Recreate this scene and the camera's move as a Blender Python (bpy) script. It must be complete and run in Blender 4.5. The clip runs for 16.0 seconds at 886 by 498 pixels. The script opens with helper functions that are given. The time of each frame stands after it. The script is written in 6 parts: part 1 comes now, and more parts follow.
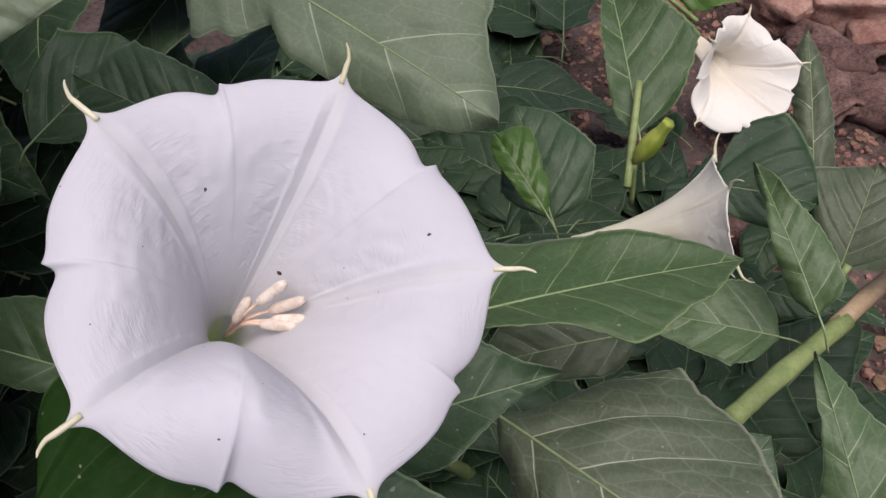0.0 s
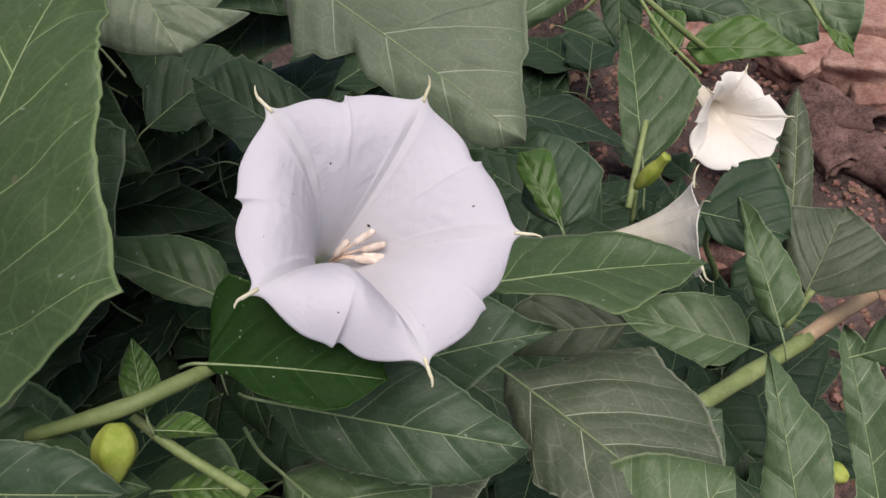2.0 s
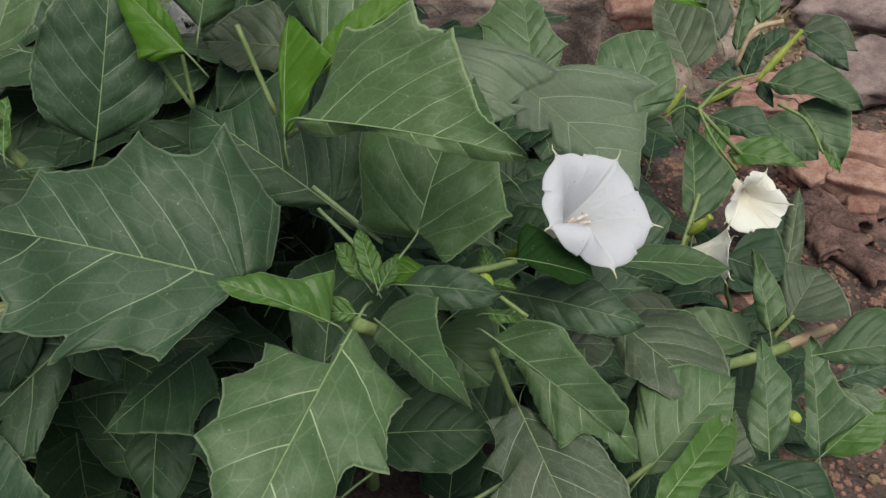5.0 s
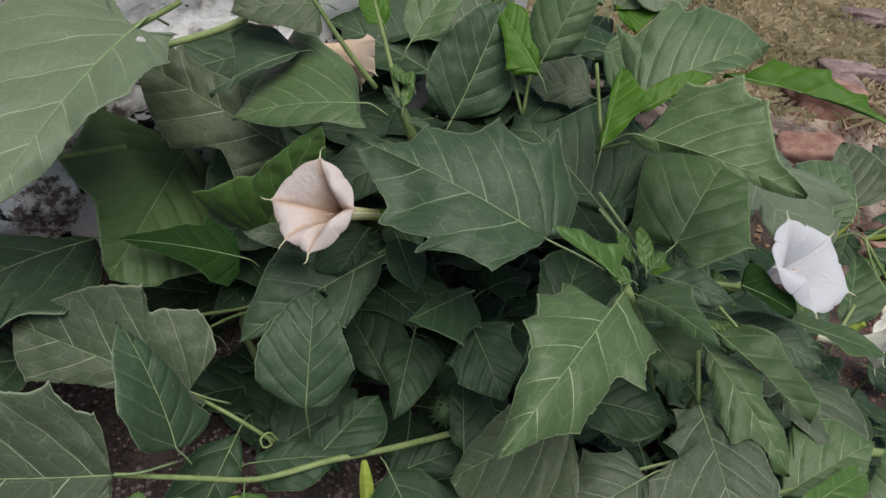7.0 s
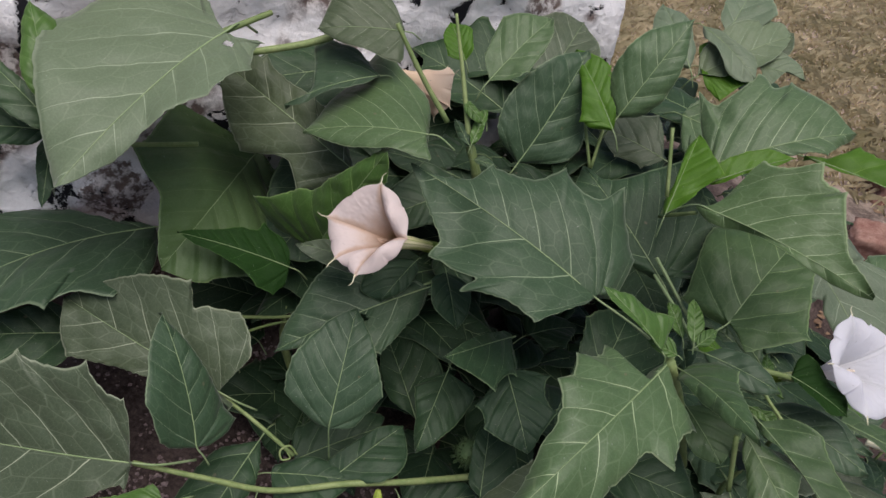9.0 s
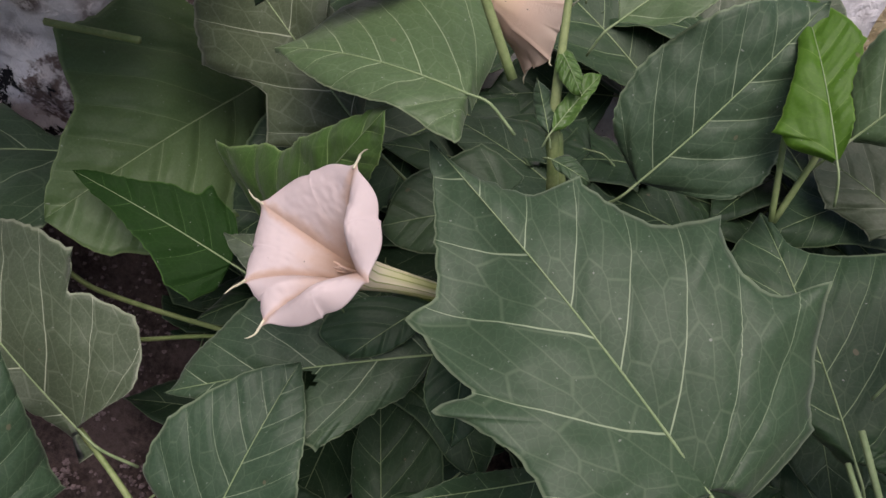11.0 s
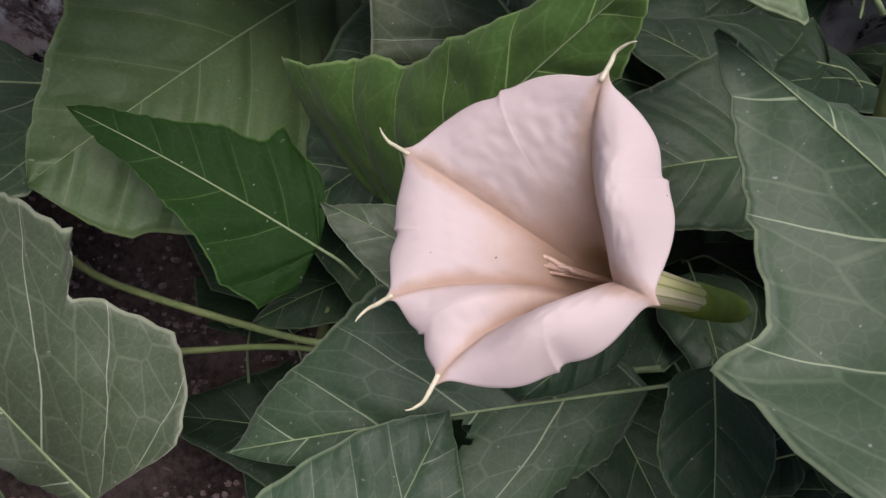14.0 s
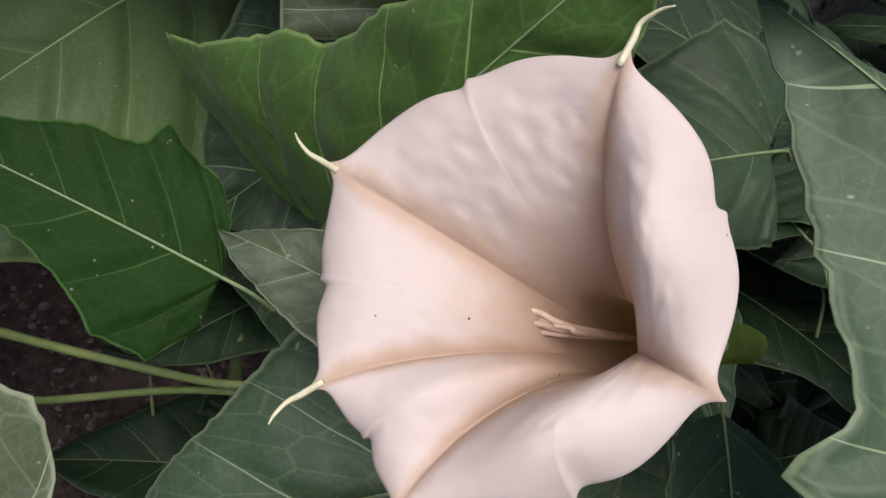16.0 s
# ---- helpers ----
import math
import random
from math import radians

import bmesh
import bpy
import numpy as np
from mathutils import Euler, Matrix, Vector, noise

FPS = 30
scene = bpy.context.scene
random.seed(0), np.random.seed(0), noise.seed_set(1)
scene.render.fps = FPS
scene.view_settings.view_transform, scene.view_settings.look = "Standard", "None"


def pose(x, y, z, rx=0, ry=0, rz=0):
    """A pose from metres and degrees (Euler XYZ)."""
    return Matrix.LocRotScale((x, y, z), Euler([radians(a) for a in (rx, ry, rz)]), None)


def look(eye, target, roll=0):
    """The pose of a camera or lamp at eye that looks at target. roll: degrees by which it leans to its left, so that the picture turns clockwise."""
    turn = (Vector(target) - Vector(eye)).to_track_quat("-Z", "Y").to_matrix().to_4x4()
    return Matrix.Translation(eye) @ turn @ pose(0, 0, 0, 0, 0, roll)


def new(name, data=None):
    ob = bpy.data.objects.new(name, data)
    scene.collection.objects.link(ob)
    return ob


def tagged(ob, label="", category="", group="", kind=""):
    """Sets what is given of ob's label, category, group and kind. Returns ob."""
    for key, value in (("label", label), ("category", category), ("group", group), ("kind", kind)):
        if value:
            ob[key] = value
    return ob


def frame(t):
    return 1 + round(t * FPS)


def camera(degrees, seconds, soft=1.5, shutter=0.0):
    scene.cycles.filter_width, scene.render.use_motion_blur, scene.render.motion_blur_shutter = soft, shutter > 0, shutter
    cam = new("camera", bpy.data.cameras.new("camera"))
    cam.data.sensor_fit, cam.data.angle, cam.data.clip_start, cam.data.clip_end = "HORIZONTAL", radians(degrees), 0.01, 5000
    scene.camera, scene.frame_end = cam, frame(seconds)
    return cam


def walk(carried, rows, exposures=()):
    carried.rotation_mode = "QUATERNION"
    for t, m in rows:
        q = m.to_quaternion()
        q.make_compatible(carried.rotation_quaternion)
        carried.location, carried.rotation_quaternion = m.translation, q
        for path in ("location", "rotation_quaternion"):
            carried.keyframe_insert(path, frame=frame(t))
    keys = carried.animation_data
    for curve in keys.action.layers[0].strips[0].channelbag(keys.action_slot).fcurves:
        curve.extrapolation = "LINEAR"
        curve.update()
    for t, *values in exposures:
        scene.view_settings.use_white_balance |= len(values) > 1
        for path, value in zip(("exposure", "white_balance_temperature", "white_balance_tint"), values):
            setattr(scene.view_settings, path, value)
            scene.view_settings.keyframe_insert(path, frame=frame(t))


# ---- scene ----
cam = camera(59.9, 16.0)
PATH = [
    (0, (0.114, -0.038, 0.584), (-0.234, 1.15, -0.986), -18.1),
    (0.5, (0.115, -0.042, 0.594), (-0.272, 1.136, -0.975), -18.7),
    (1, (0.122, -0.061, 0.607), (-0.273, 1.119, -0.958), -17.5),
    (1.5, (0.119, -0.088, 0.625), (-0.273, 1.122, -0.918), -15.8),
    (2, (0.122, -0.118, 0.652), (-0.262, 1.117, -0.874), -13.9),
    (2.5, (0.114, -0.131, 0.689), (-0.272, 1.129, -0.815), -13.4),
    (3, (0.126, -0.141, 0.695), (-0.284, 1.131, -0.793), -14.7),
    (5.5, (0.021, -0.548, 0.94), (-0.429, 0.842, -0.425), -2.4),
    (6, (-0.012, -0.647, 0.958), (-0.512, 0.784, -0.348), 0.9),
    (6.5, (-0.023, -0.71, 0.966), (-0.58, 0.747, -0.286), 3.9),
    (7, (-0.056, -0.738, 0.955), (-0.688, 0.704, -0.278), 6.2),
    (7.5, (-0.07, -0.757, 0.953), (-0.778, 0.653, -0.276), 8.2),
    (8, (-0.033, -0.792, 0.97), (-0.772, 0.605, -0.256), 9.3),
    (8.5, (-0.006, -0.795, 0.969), (-0.731, 0.622, -0.242), 10.5),
    (9, (-0.058, -0.724, 0.961), (-0.839, 0.677, -0.234), 11.6),
    (9.5, (-0.104, -0.585, 0.907), (-1.017, 0.717, -0.305), 12.5),
    (10, (-0.132, -0.482, 0.857), (-1.14, 0.67, -0.431), 13.6),
    (12.5, (-0.2519, -0.3249, 0.7042), (-1.1304, 0.5974, -0.4811), 17.66),
    (13, (-0.2819, -0.3216, 0.6792), (-1.1465, 0.5894, -0.5250), 16.37),
    (13.5, (-0.3140, -0.3264, 0.6597), (-1.1596, 0.5780, -0.5629), 15.88),
    (14, (-0.3471, -0.3330, 0.6365), (-1.1699, 0.5630, -0.6076), 15.87),
    (14.5, (-0.3686, -0.3289, 0.6211), (-1.1700, 0.5803, -0.6274), 16.85),
    (15, (-0.3783, -0.3172, 0.6123), (-1.1470, 0.6218, -0.6347), 17.87),
    (15.5, (-0.3940, -0.3109, 0.6033), (-1.1249, 0.6560, -0.6451), 18.70),
    (16, (-0.3980, -0.2926, 0.5943), (-1.0811, 0.7165, -0.6477), 20.08),
]
walk(cam, [(t, look(eye, target, roll)) for t, eye, target, roll in PATH], exposures=((0.0, 0.40, 6600, 14), (3.2, 0.42, 6800, 8), (5.3, 0.29, 6700, -4), (6.8, 0.29, 6600, -2), (7.5, 0.25, 6400, 9), (8.4, 0.38, 6450, 9), (9.0, 0.32, 6500, 9), (9.6, 0.28, 6550, 12), (10.2, 0.50, 6550, 17), (12.3, 0.30, 6700, 17), (14.5, 0.57, 6400, 18), (16.0, 0.64, 6600, 7)))

# ---- daylight: soft light from a bright hazy sky ----
world = bpy.data.worlds.new("sky")
scene.world = world
world.use_nodes = True
wn = world.node_tree
sky = wn.nodes.new("ShaderNodeTexSky")
sky.sky_type = "NISHITA"
sky.sun_disc = False
sky.sun_elevation, sky.sun_rotation = radians(74), radians(129)
sky.air_density, sky.dust_density, sky.ozone_density = 1.0, 4.0, 1.0
wn.links.new(sky.outputs[0], wn.nodes["Background"].inputs[0])
wn.nodes["Background"].inputs[1].default_value = 0.075
sun_data = bpy.data.lights.new("sun", "SUN")
sun_data.energy, sun_data.angle, sun_data.color = 2.3, radians(50), (1.0, 0.95, 0.91)
sun = new("sun", sun_data)
sun.matrix_world = look((0.5, -0.40, 2.0), (0, 0, 0))


# ---- materials ----
def material(name, rough=0.6, spec=0.35):
    m = bpy.data.materials.new(name)
    m.use_nodes = True
    b = m.node_tree.nodes["Principled BSDF"]
    b.inputs["Roughness"].default_value = rough
    b.inputs["Specular IOR Level"].default_value = spec
    return m, m.node_tree.nodes, m.node_tree.links, b


def node(nodes, kind, **values):
    n = nodes.new("ShaderNode" + kind)
    for key, value in values.items():
        n.inputs[key.replace("_", " ")].default_value = value
    return n


def maths(nodes, links, op, a, b=None, c=None):
    n = nodes.new("ShaderNodeMath")
    n.operation = op
    for k, v in enumerate((a, b, c)):
        if v is None:
            continue
        if isinstance(v, (int, float)):
            n.inputs[k].default_value = v
        else:
            links.new(v, n.inputs[k])
    return n.outputs[0]


def blend(nodes, links, fac, a, b, kind="MIX"):
    n = nodes.new("ShaderNodeMix")
    n.data_type, n.blend_type = "RGBA", kind
    for socket, v in ((n.inputs["Factor"], fac), (n.inputs["A"], a), (n.inputs["B"], b)):
        if isinstance(v, (int, float)):
            socket.default_value = v
        elif isinstance(v, tuple):
            socket.default_value = (*v, 1)
        else:
            links.new(v, socket)
    return n.outputs["Result"]


def ramp(nodes, links, value, low, high):
    n = nodes.new("ShaderNodeMapRange")
    n.interpolation_type = "SMOOTHSTEP"
    links.new(value, n.inputs[0])
    n.inputs[1].default_value, n.inputs[2].default_value = low, high
    return n.outputs[0]


def leaf_material(name, colour, vein, glow=0.13, sheen=0.1, rough=0.5, line=0.9, relief=0.0012, gloss=0.34):
    """Green leaf skin. UVMap counts the side veins and the way from midrib to edge, Flat gives the place on the leaf in leaf lengths."""
    m, nodes, links, b = material(name, rough, gloss)
    where = nodes.new("ShaderNodeTexCoord")
    info = nodes.new("ShaderNodeObjectInfo")
    uv = nodes.new("ShaderNodeSeparateXYZ")
    links.new(where.outputs["UV"], uv.inputs[0])
    flat_map = nodes.new("ShaderNodeUVMap")
    flat_map.uv_map = "Flat"
    flat = nodes.new("ShaderNodeSeparateXYZ")
    links.new(flat_map.outputs[0], flat.inputs[0])
    wob = node(nodes, "TexNoise", Scale=20.0, Detail=2.0)
    links.new(where.outputs["Object"], wob.inputs["Vector"])
    count = maths(nodes, links, "ADD", uv.outputs[0], maths(nodes, links, "MULTIPLY_ADD", wob.outputs["Fac"], 0.16, -0.08))
    aside = maths(nodes, links, "ABSOLUTE", flat.outputs[0])
    # how long the leaf is: small ones show their veins less
    sizes = []
    for way in (where.outputs["Object"], flat_map.outputs[0]):
        long = nodes.new("ShaderNodeVectorMath")
        long.operation = "LENGTH"
        links.new(way, long.inputs[0])
        sizes.append(long.outputs["Value"])
    grown = ramp(nodes, links, maths(nodes, links, "DIVIDE", sizes[0], maths(nodes, links, "ADD", sizes[1], 0.02)), 0.05, 0.19)
    bold = maths(nodes, links, "MULTIPLY_ADD", grown, 0.62, 0.38)
    off = maths(nodes, links, "ABSOLUTE", maths(nodes, links, "SUBTRACT", maths(nodes, links, "FRACT", count), 0.5))
    # side veins, thin and thinner towards the edge
    wide = maths(nodes, links, "MAXIMUM", maths(nodes, links, "MULTIPLY_ADD", uv.outputs[1], -0.011, 0.016), 0.0055)
    side = maths(nodes, links, "SUBTRACT", 1.0, ramp(nodes, links, maths(nodes, links, "DIVIDE", off, wide), 0.55, 1.15))
    side = maths(nodes, links, "MULTIPLY", side, maths(nodes, links, "MULTIPLY_ADD", uv.outputs[1], -0.3, 1.0))
    # ladder of small veins between the side veins
    ladder = nodes.new("ShaderNodeCombineXYZ")
    links.new(maths(nodes, links, "MULTIPLY", count, 2.0), ladder.inputs[0])
    links.new(maths(nodes, links, "MULTIPLY_ADD", aside, 13.0, maths(nodes, links, "MULTIPLY", info.outputs["Random"], 30.0)), ladder.inputs[1])
    cells = nodes.new("ShaderNodeTexVoronoi")
    cells.voronoi_dimensions, cells.feature = "2D", "DISTANCE_TO_EDGE"
    cells.inputs["Scale"].default_value = 1.0
    cells.inputs["Randomness"].default_value = 0.75
    links.new(ladder.outputs[0], cells.inputs["Vector"])
    twig = maths(nodes, links, "SUBTRACT", 1.0, ramp(nodes, links, cells.outputs["Distance"], 0.008, 0.05))
    # fine net
    net = nodes.new("ShaderNodeTexVoronoi")
    net.feature = "DISTANCE_TO_EDGE"
    net.inputs["Scale"].default_value = 170.0
    links.new(where.outputs["Object"], net.inputs["Vector"])
    mesh = maths(nodes, links, "SUBTRACT", 1.0, ramp(nodes, links, net.outputs["Distance"], 0.01, 0.08))
    drawn = maths(nodes, links, "MAXIMUM", maths(nodes, links, "MULTIPLY", side, line), maths(nodes, links, "MAXIMUM", maths(nodes, links, "MULTIPLY", twig, 0.13 * line), maths(nodes, links, "MULTIPLY", mesh, 0.05 * line)))
    drawn = maths(nodes, links, "MULTIPLY", drawn, bold)
    patch = node(nodes, "TexNoise", Scale=13.0, Detail=6.0, Roughness=0.68)
    links.new(where.outputs["Object"], patch.inputs["Vector"])
    grain = node(nodes, "TexNoise", Scale=520.0, Detail=3.0)
    links.new(where.outputs["Object"], grain.inputs["Vector"])
    dull = tuple(0.84 * c for c in colour)
    warm = (colour[0] * 1.22, colour[1] * 1.12, colour[2] * 0.78)
    grey = (colour[0] * 1.12, colour[1] * 1.0, colour[2] * 1.25)
    base = blend(nodes, links, ramp(nodes, links, patch.outputs["Fac"], 0.34, 0.64), dull, colour)
    base = blend(nodes, links, maths(nodes, links, "MULTIPLY", info.outputs["Random"], 0.6), base, warm)
    base = blend(nodes, links, maths(nodes, links, "MULTIPLY", maths(nodes, links, "FRACT", maths(nodes, links, "MULTIPLY", info.outputs["Random"], 7.3)), 0.5), base, grey)
    base = blend(nodes, links, maths(nodes, links, "MULTIPLY", ramp(nodes, links, grain.outputs["Fac"], 0.42, 0.68), 0.18), base, tuple(min(1, 1.9 * c) for c in colour))
    base = blend(nodes, links, drawn, base, vein)
    # light caught along the leaf edge, painted on as a thin pale line
    rim = maths(nodes, links, "MULTIPLY", ramp(nodes, links, uv.outputs[1], 0.968, 0.99), 0.45)
    base = blend(nodes, links, rim, base, vein)
    # pale dust specks and a few brown bites
    specks = node(nodes, "TexNoise", Scale=330.0, Detail=1.0)
    links.new(where.outputs["Object"], specks.inputs["Vector"])
    base = blend(nodes, links, maths(nodes, links, "MULTIPLY", ramp(nodes, links, specks.outputs["Fac"], 0.76, 0.79), 0.45), base, (0.34, 0.36, 0.31))
    bites = node(nodes, "TexNoise", Scale=44.0, Detail=2.0)
    links.new(where.outputs["Object"], bites.inputs["Vector"])
    base = blend(nodes, links, maths(nodes, links, "MULTIPLY", ramp(nodes, links, bites.outputs["Fac"], 0.79, 0.81), 0.55), base, (0.16, 0.13, 0.08))
    links.new(base, b.inputs["Base Color"])
    links.new(maths(nodes, links, "MULTIPLY_ADD", patch.outputs["Fac"], 0.22, rough - 0.11), b.inputs["Roughness"])
    b.inputs["Sheen Weight"].default_value = sheen
    b.inputs["Sheen Roughness"].default_value = 0.45
    # skin puffed up between the veins, which lie in furrows
    bump = node(nodes, "Bump", Strength=0.75, Distance=relief)
    pucker = node(nodes, "TexNoise", Scale=95.0, Detail=3.0, Roughness=0.55, Distortion=0.4)
    links.new(where.outputs["Object"], pucker.inputs["Vector"])
    height = maths(nodes, links, "MULTIPLY", ramp(nodes, links, off, 0.0, 0.3), 0.8)
    height = maths(nodes, links, "MULTIPLY_ADD", ramp(nodes, links, cells.outputs["Distance"], 0.0, 0.4), 0.16, height)
    height = maths(nodes, links, "MULTIPLY_ADD", ramp(nodes, links, net.outputs["Distance"], 0.0, 0.35), 0.04, height)
    height = maths(nodes, links, "MULTIPLY_ADD", pucker.outputs["Fac"], 0.16, height)
    height = maths(nodes, links, "MULTIPLY_ADD", grain.outputs["Fac"], 0.10, height)
    links.new(height, bump.inputs["Height"])
    links.new(bump.outputs[0], b.inputs["Normal"])
    through_light = node(nodes, "BsdfTranslucent")
    links.new(blend(nodes, links, 0.5, base, (colour[0] * 2.2, colour[1] * 2.4, colour[2])), through_light.inputs["Color"])
    mix = nodes.new("ShaderNodeMixShader")
    mix.inputs[0].default_value = glow
    links.new(b.outputs[0], mix.inputs[1])
    links.new(through_light.outputs[0], mix.inputs[2])
    links.new(mix.outputs[0], nodes["Material Output"].inputs["Surface"])
    return m


def stain_material(name, dark, light, scale=40.0, rough=0.8, bump=0.003, fine=300.0, spec=0.25):
    m, nodes, links, b = material(name, rough, spec)
    where = nodes.new("ShaderNodeTexCoord")
    info = nodes.new("ShaderNodeObjectInfo")
    coarse = node(nodes, "TexNoise", Scale=scale, Detail=6.0, Roughness=0.65)
    small = node(nodes, "TexNoise", Scale=fine, Detail=4.0, Roughness=0.7)
    for n in (coarse, small):
        links.new(where.outputs["Object"], n.inputs["Vector"])
    mixed = maths(nodes, links, "ADD", maths(nodes, links, "MULTIPLY", coarse.outputs["Fac"], 0.65), maths(nodes, links, "MULTIPLY", small.outputs["Fac"], 0.35))
    base = blend(nodes, links, ramp(nodes, links, mixed, 0.35, 0.65), dark, light)
    base = blend(nodes, links, maths(nodes, links, "MULTIPLY", info.outputs["Random"], 0.35), base, tuple(0.6 * c for c in dark))
    links.new(base, b.inputs["Base Color"])
    bp = node(nodes, "Bump", Strength=0.7, Distance=bump)
    links.new(mixed, bp.inputs["Height"])
    links.new(bp.outputs[0], b.inputs["Normal"])
    return m


GREEN = leaf_material("leaf_green", (0.034, 0.068, 0.033), (0.30, 0.37, 0.23))
# dark green leaves; on low and inner leaves the tone stands in for shade
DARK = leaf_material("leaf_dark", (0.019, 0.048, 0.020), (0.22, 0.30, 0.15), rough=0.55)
PALE = leaf_material("leaf_pale", (0.060, 0.084, 0.048), (0.42, 0.46, 0.33), sheen=0.12)
FRESH = leaf_material("leaf_fresh", (0.056, 0.122, 0.024), (0.28, 0.40, 0.15), rough=0.42, relief=0.0016)
MID = leaf_material("leaf_mid", (0.044, 0.084, 0.032), (0.28, 0.38, 0.17))
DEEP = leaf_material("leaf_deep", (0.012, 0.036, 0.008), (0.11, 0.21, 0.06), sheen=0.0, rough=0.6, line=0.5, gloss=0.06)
# lighter green that also carries the daylight falling on these leaves
LIGHT = leaf_material("leaf_light", (0.066, 0.116, 0.049), (0.42, 0.50, 0.30), rough=0.46)
OLIVE = leaf_material("leaf_olive", (0.056, 0.103, 0.041), (0.22, 0.29, 0.13), relief=0.0022, line=0.4)
# grey green, paler still because strong light on some leaves is put into it
SILVER = leaf_material("leaf_grey", (0.115, 0.160, 0.100), (0.36, 0.42, 0.29), sheen=0.15)
LIME = leaf_material("leaf_lime", (0.072, 0.175, 0.010), (0.24, 0.38, 0.08), glow=0.35, sheen=0.1)
STALK = stain_material("stalk_green", (0.14, 0.20, 0.07), (0.27, 0.32, 0.14), 30.0, 0.5, 0.0006)
RIB = stain_material("rib_pale_green", (0.20, 0.28, 0.13), (0.30, 0.37, 0.20), 50.0, 0.55, 0.0004)


def petal_material(name, rim, deep, throat, glow=0.4, patchy=0.16, stripes=0.0, crinkles=0.4, spread=0.85):
    m, nodes, links, b = material(name, 0.6, 0.25)
    where = nodes.new("ShaderNodeTexCoord")
    uv = nodes.new("ShaderNodeSeparateXYZ")
    links.new(where.outputs["UV"], uv.inputs[0])
    noise_a = node(nodes, "TexNoise", Scale=70.0, Detail=6.0, Roughness=0.65)
    noise_b = node(nodes, "TexNoise", Scale=600.0, Detail=3.0)
    for n in (noise_a, noise_b):
        links.new(where.outputs["Object"], n.inputs["Vector"])
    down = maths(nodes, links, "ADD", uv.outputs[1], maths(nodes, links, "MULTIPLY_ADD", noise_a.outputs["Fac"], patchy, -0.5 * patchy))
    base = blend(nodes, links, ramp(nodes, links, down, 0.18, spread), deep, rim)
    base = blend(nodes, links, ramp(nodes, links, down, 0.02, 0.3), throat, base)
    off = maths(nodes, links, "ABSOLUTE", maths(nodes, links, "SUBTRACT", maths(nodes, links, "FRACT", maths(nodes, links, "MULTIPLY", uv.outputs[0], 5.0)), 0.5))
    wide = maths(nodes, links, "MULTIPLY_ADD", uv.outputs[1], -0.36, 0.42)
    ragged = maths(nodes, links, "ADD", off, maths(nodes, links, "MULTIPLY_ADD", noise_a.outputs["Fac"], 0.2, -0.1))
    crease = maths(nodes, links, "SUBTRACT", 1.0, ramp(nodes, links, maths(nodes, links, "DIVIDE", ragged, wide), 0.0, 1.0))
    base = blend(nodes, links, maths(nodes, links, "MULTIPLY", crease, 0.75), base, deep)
    if stripes:
        near = maths(nodes, links, "ABSOLUTE", maths(nodes, links, "SUBTRACT", maths(nodes, links, "FRACT", maths(nodes, links, "MULTIPLY", uv.outputs[0], 15.0)), 0.5))
        fine = maths(nodes, links, "MULTIPLY", maths(nodes, links, "SUBTRACT", 1.0, ramp(nodes, links, near, 0.05, 0.13)), maths(nodes, links, "SUBTRACT", 1.0, ramp(nodes, links, uv.outputs[1], 0.2, 0.7)))
        base = blend(nodes, links, maths(nodes, links, "MULTIPLY", fine, stripes), base, (0.26, 0.34, 0.09))
    speck = node(nodes, "TexNoise", Scale=420.0, Detail=0.0)
    links.new(where.outputs["Object"], speck.inputs["Vector"])
    base = blend(nodes, links, ramp(nodes, links, speck.outputs["Fac"], 0.885, 0.89), base, (0.10, 0.08, 0.06))
    links.new(base, b.inputs["Base Color"])
    # crinkles across the webs beside the ribs, and fine lines that run out from the throat
    crinkle = nodes.new("ShaderNodeMapping")
    crinkle.inputs["Scale"].default_value = (40.0, 44.0, 1.0)
    links.new(where.outputs["UV"], crinkle.inputs["Vector"])
    crumple = node(nodes, "TexNoise", Scale=1.0, Detail=3.0, Roughness=0.55, Distortion=1.2)
    links.new(crinkle.outputs[0], crumple.inputs["Vector"])
    beside = maths(nodes, links, "MULTIPLY", ramp(nodes, links, off, 0.04, 0.12), maths(nodes, links, "SUBTRACT", 1.0, ramp(nodes, links, off, 0.2, 0.42)))
    ribs = nodes.new("ShaderNodeMapping")
    ribs.inputs["Scale"].default_value = (170.0, 2.5, 1.0)
    links.new(where.outputs["UV"], ribs.inputs["Vector"])
    lines = node(nodes, "TexNoise", Scale=1.0, Detail=1.0)
    links.new(ribs.outputs[0], lines.inputs["Vector"])
    bump = node(nodes, "Bump", Strength=crinkles, Distance=0.0016)
    relief = maths(nodes, links, "ADD", maths(nodes, links, "MULTIPLY", crumple.outputs["Fac"], maths(nodes, links, "MULTIPLY_ADD", beside, 0.9, 0.2)), maths(nodes, links, "MULTIPLY", lines.outputs["Fac"], 0.03))
    links.new(maths(nodes, links, "ADD", relief, maths(nodes, links, "MULTIPLY", noise_b.outputs["Fac"], 0.05)), bump.inputs["Height"])
    links.new(bump.outputs[0], b.inputs["Normal"])
    t = node(nodes, "BsdfTranslucent")
    links.new(base, t.inputs["Color"])
    mix = nodes.new("ShaderNodeMixShader")
    mix.inputs[0].default_value = glow
    links.new(b.outputs[0], mix.inputs[1])
    links.new(t.outputs[0], mix.inputs[2])
    links.new(mix.outputs[0], nodes["Material Output"].inputs["Surface"])
    return m


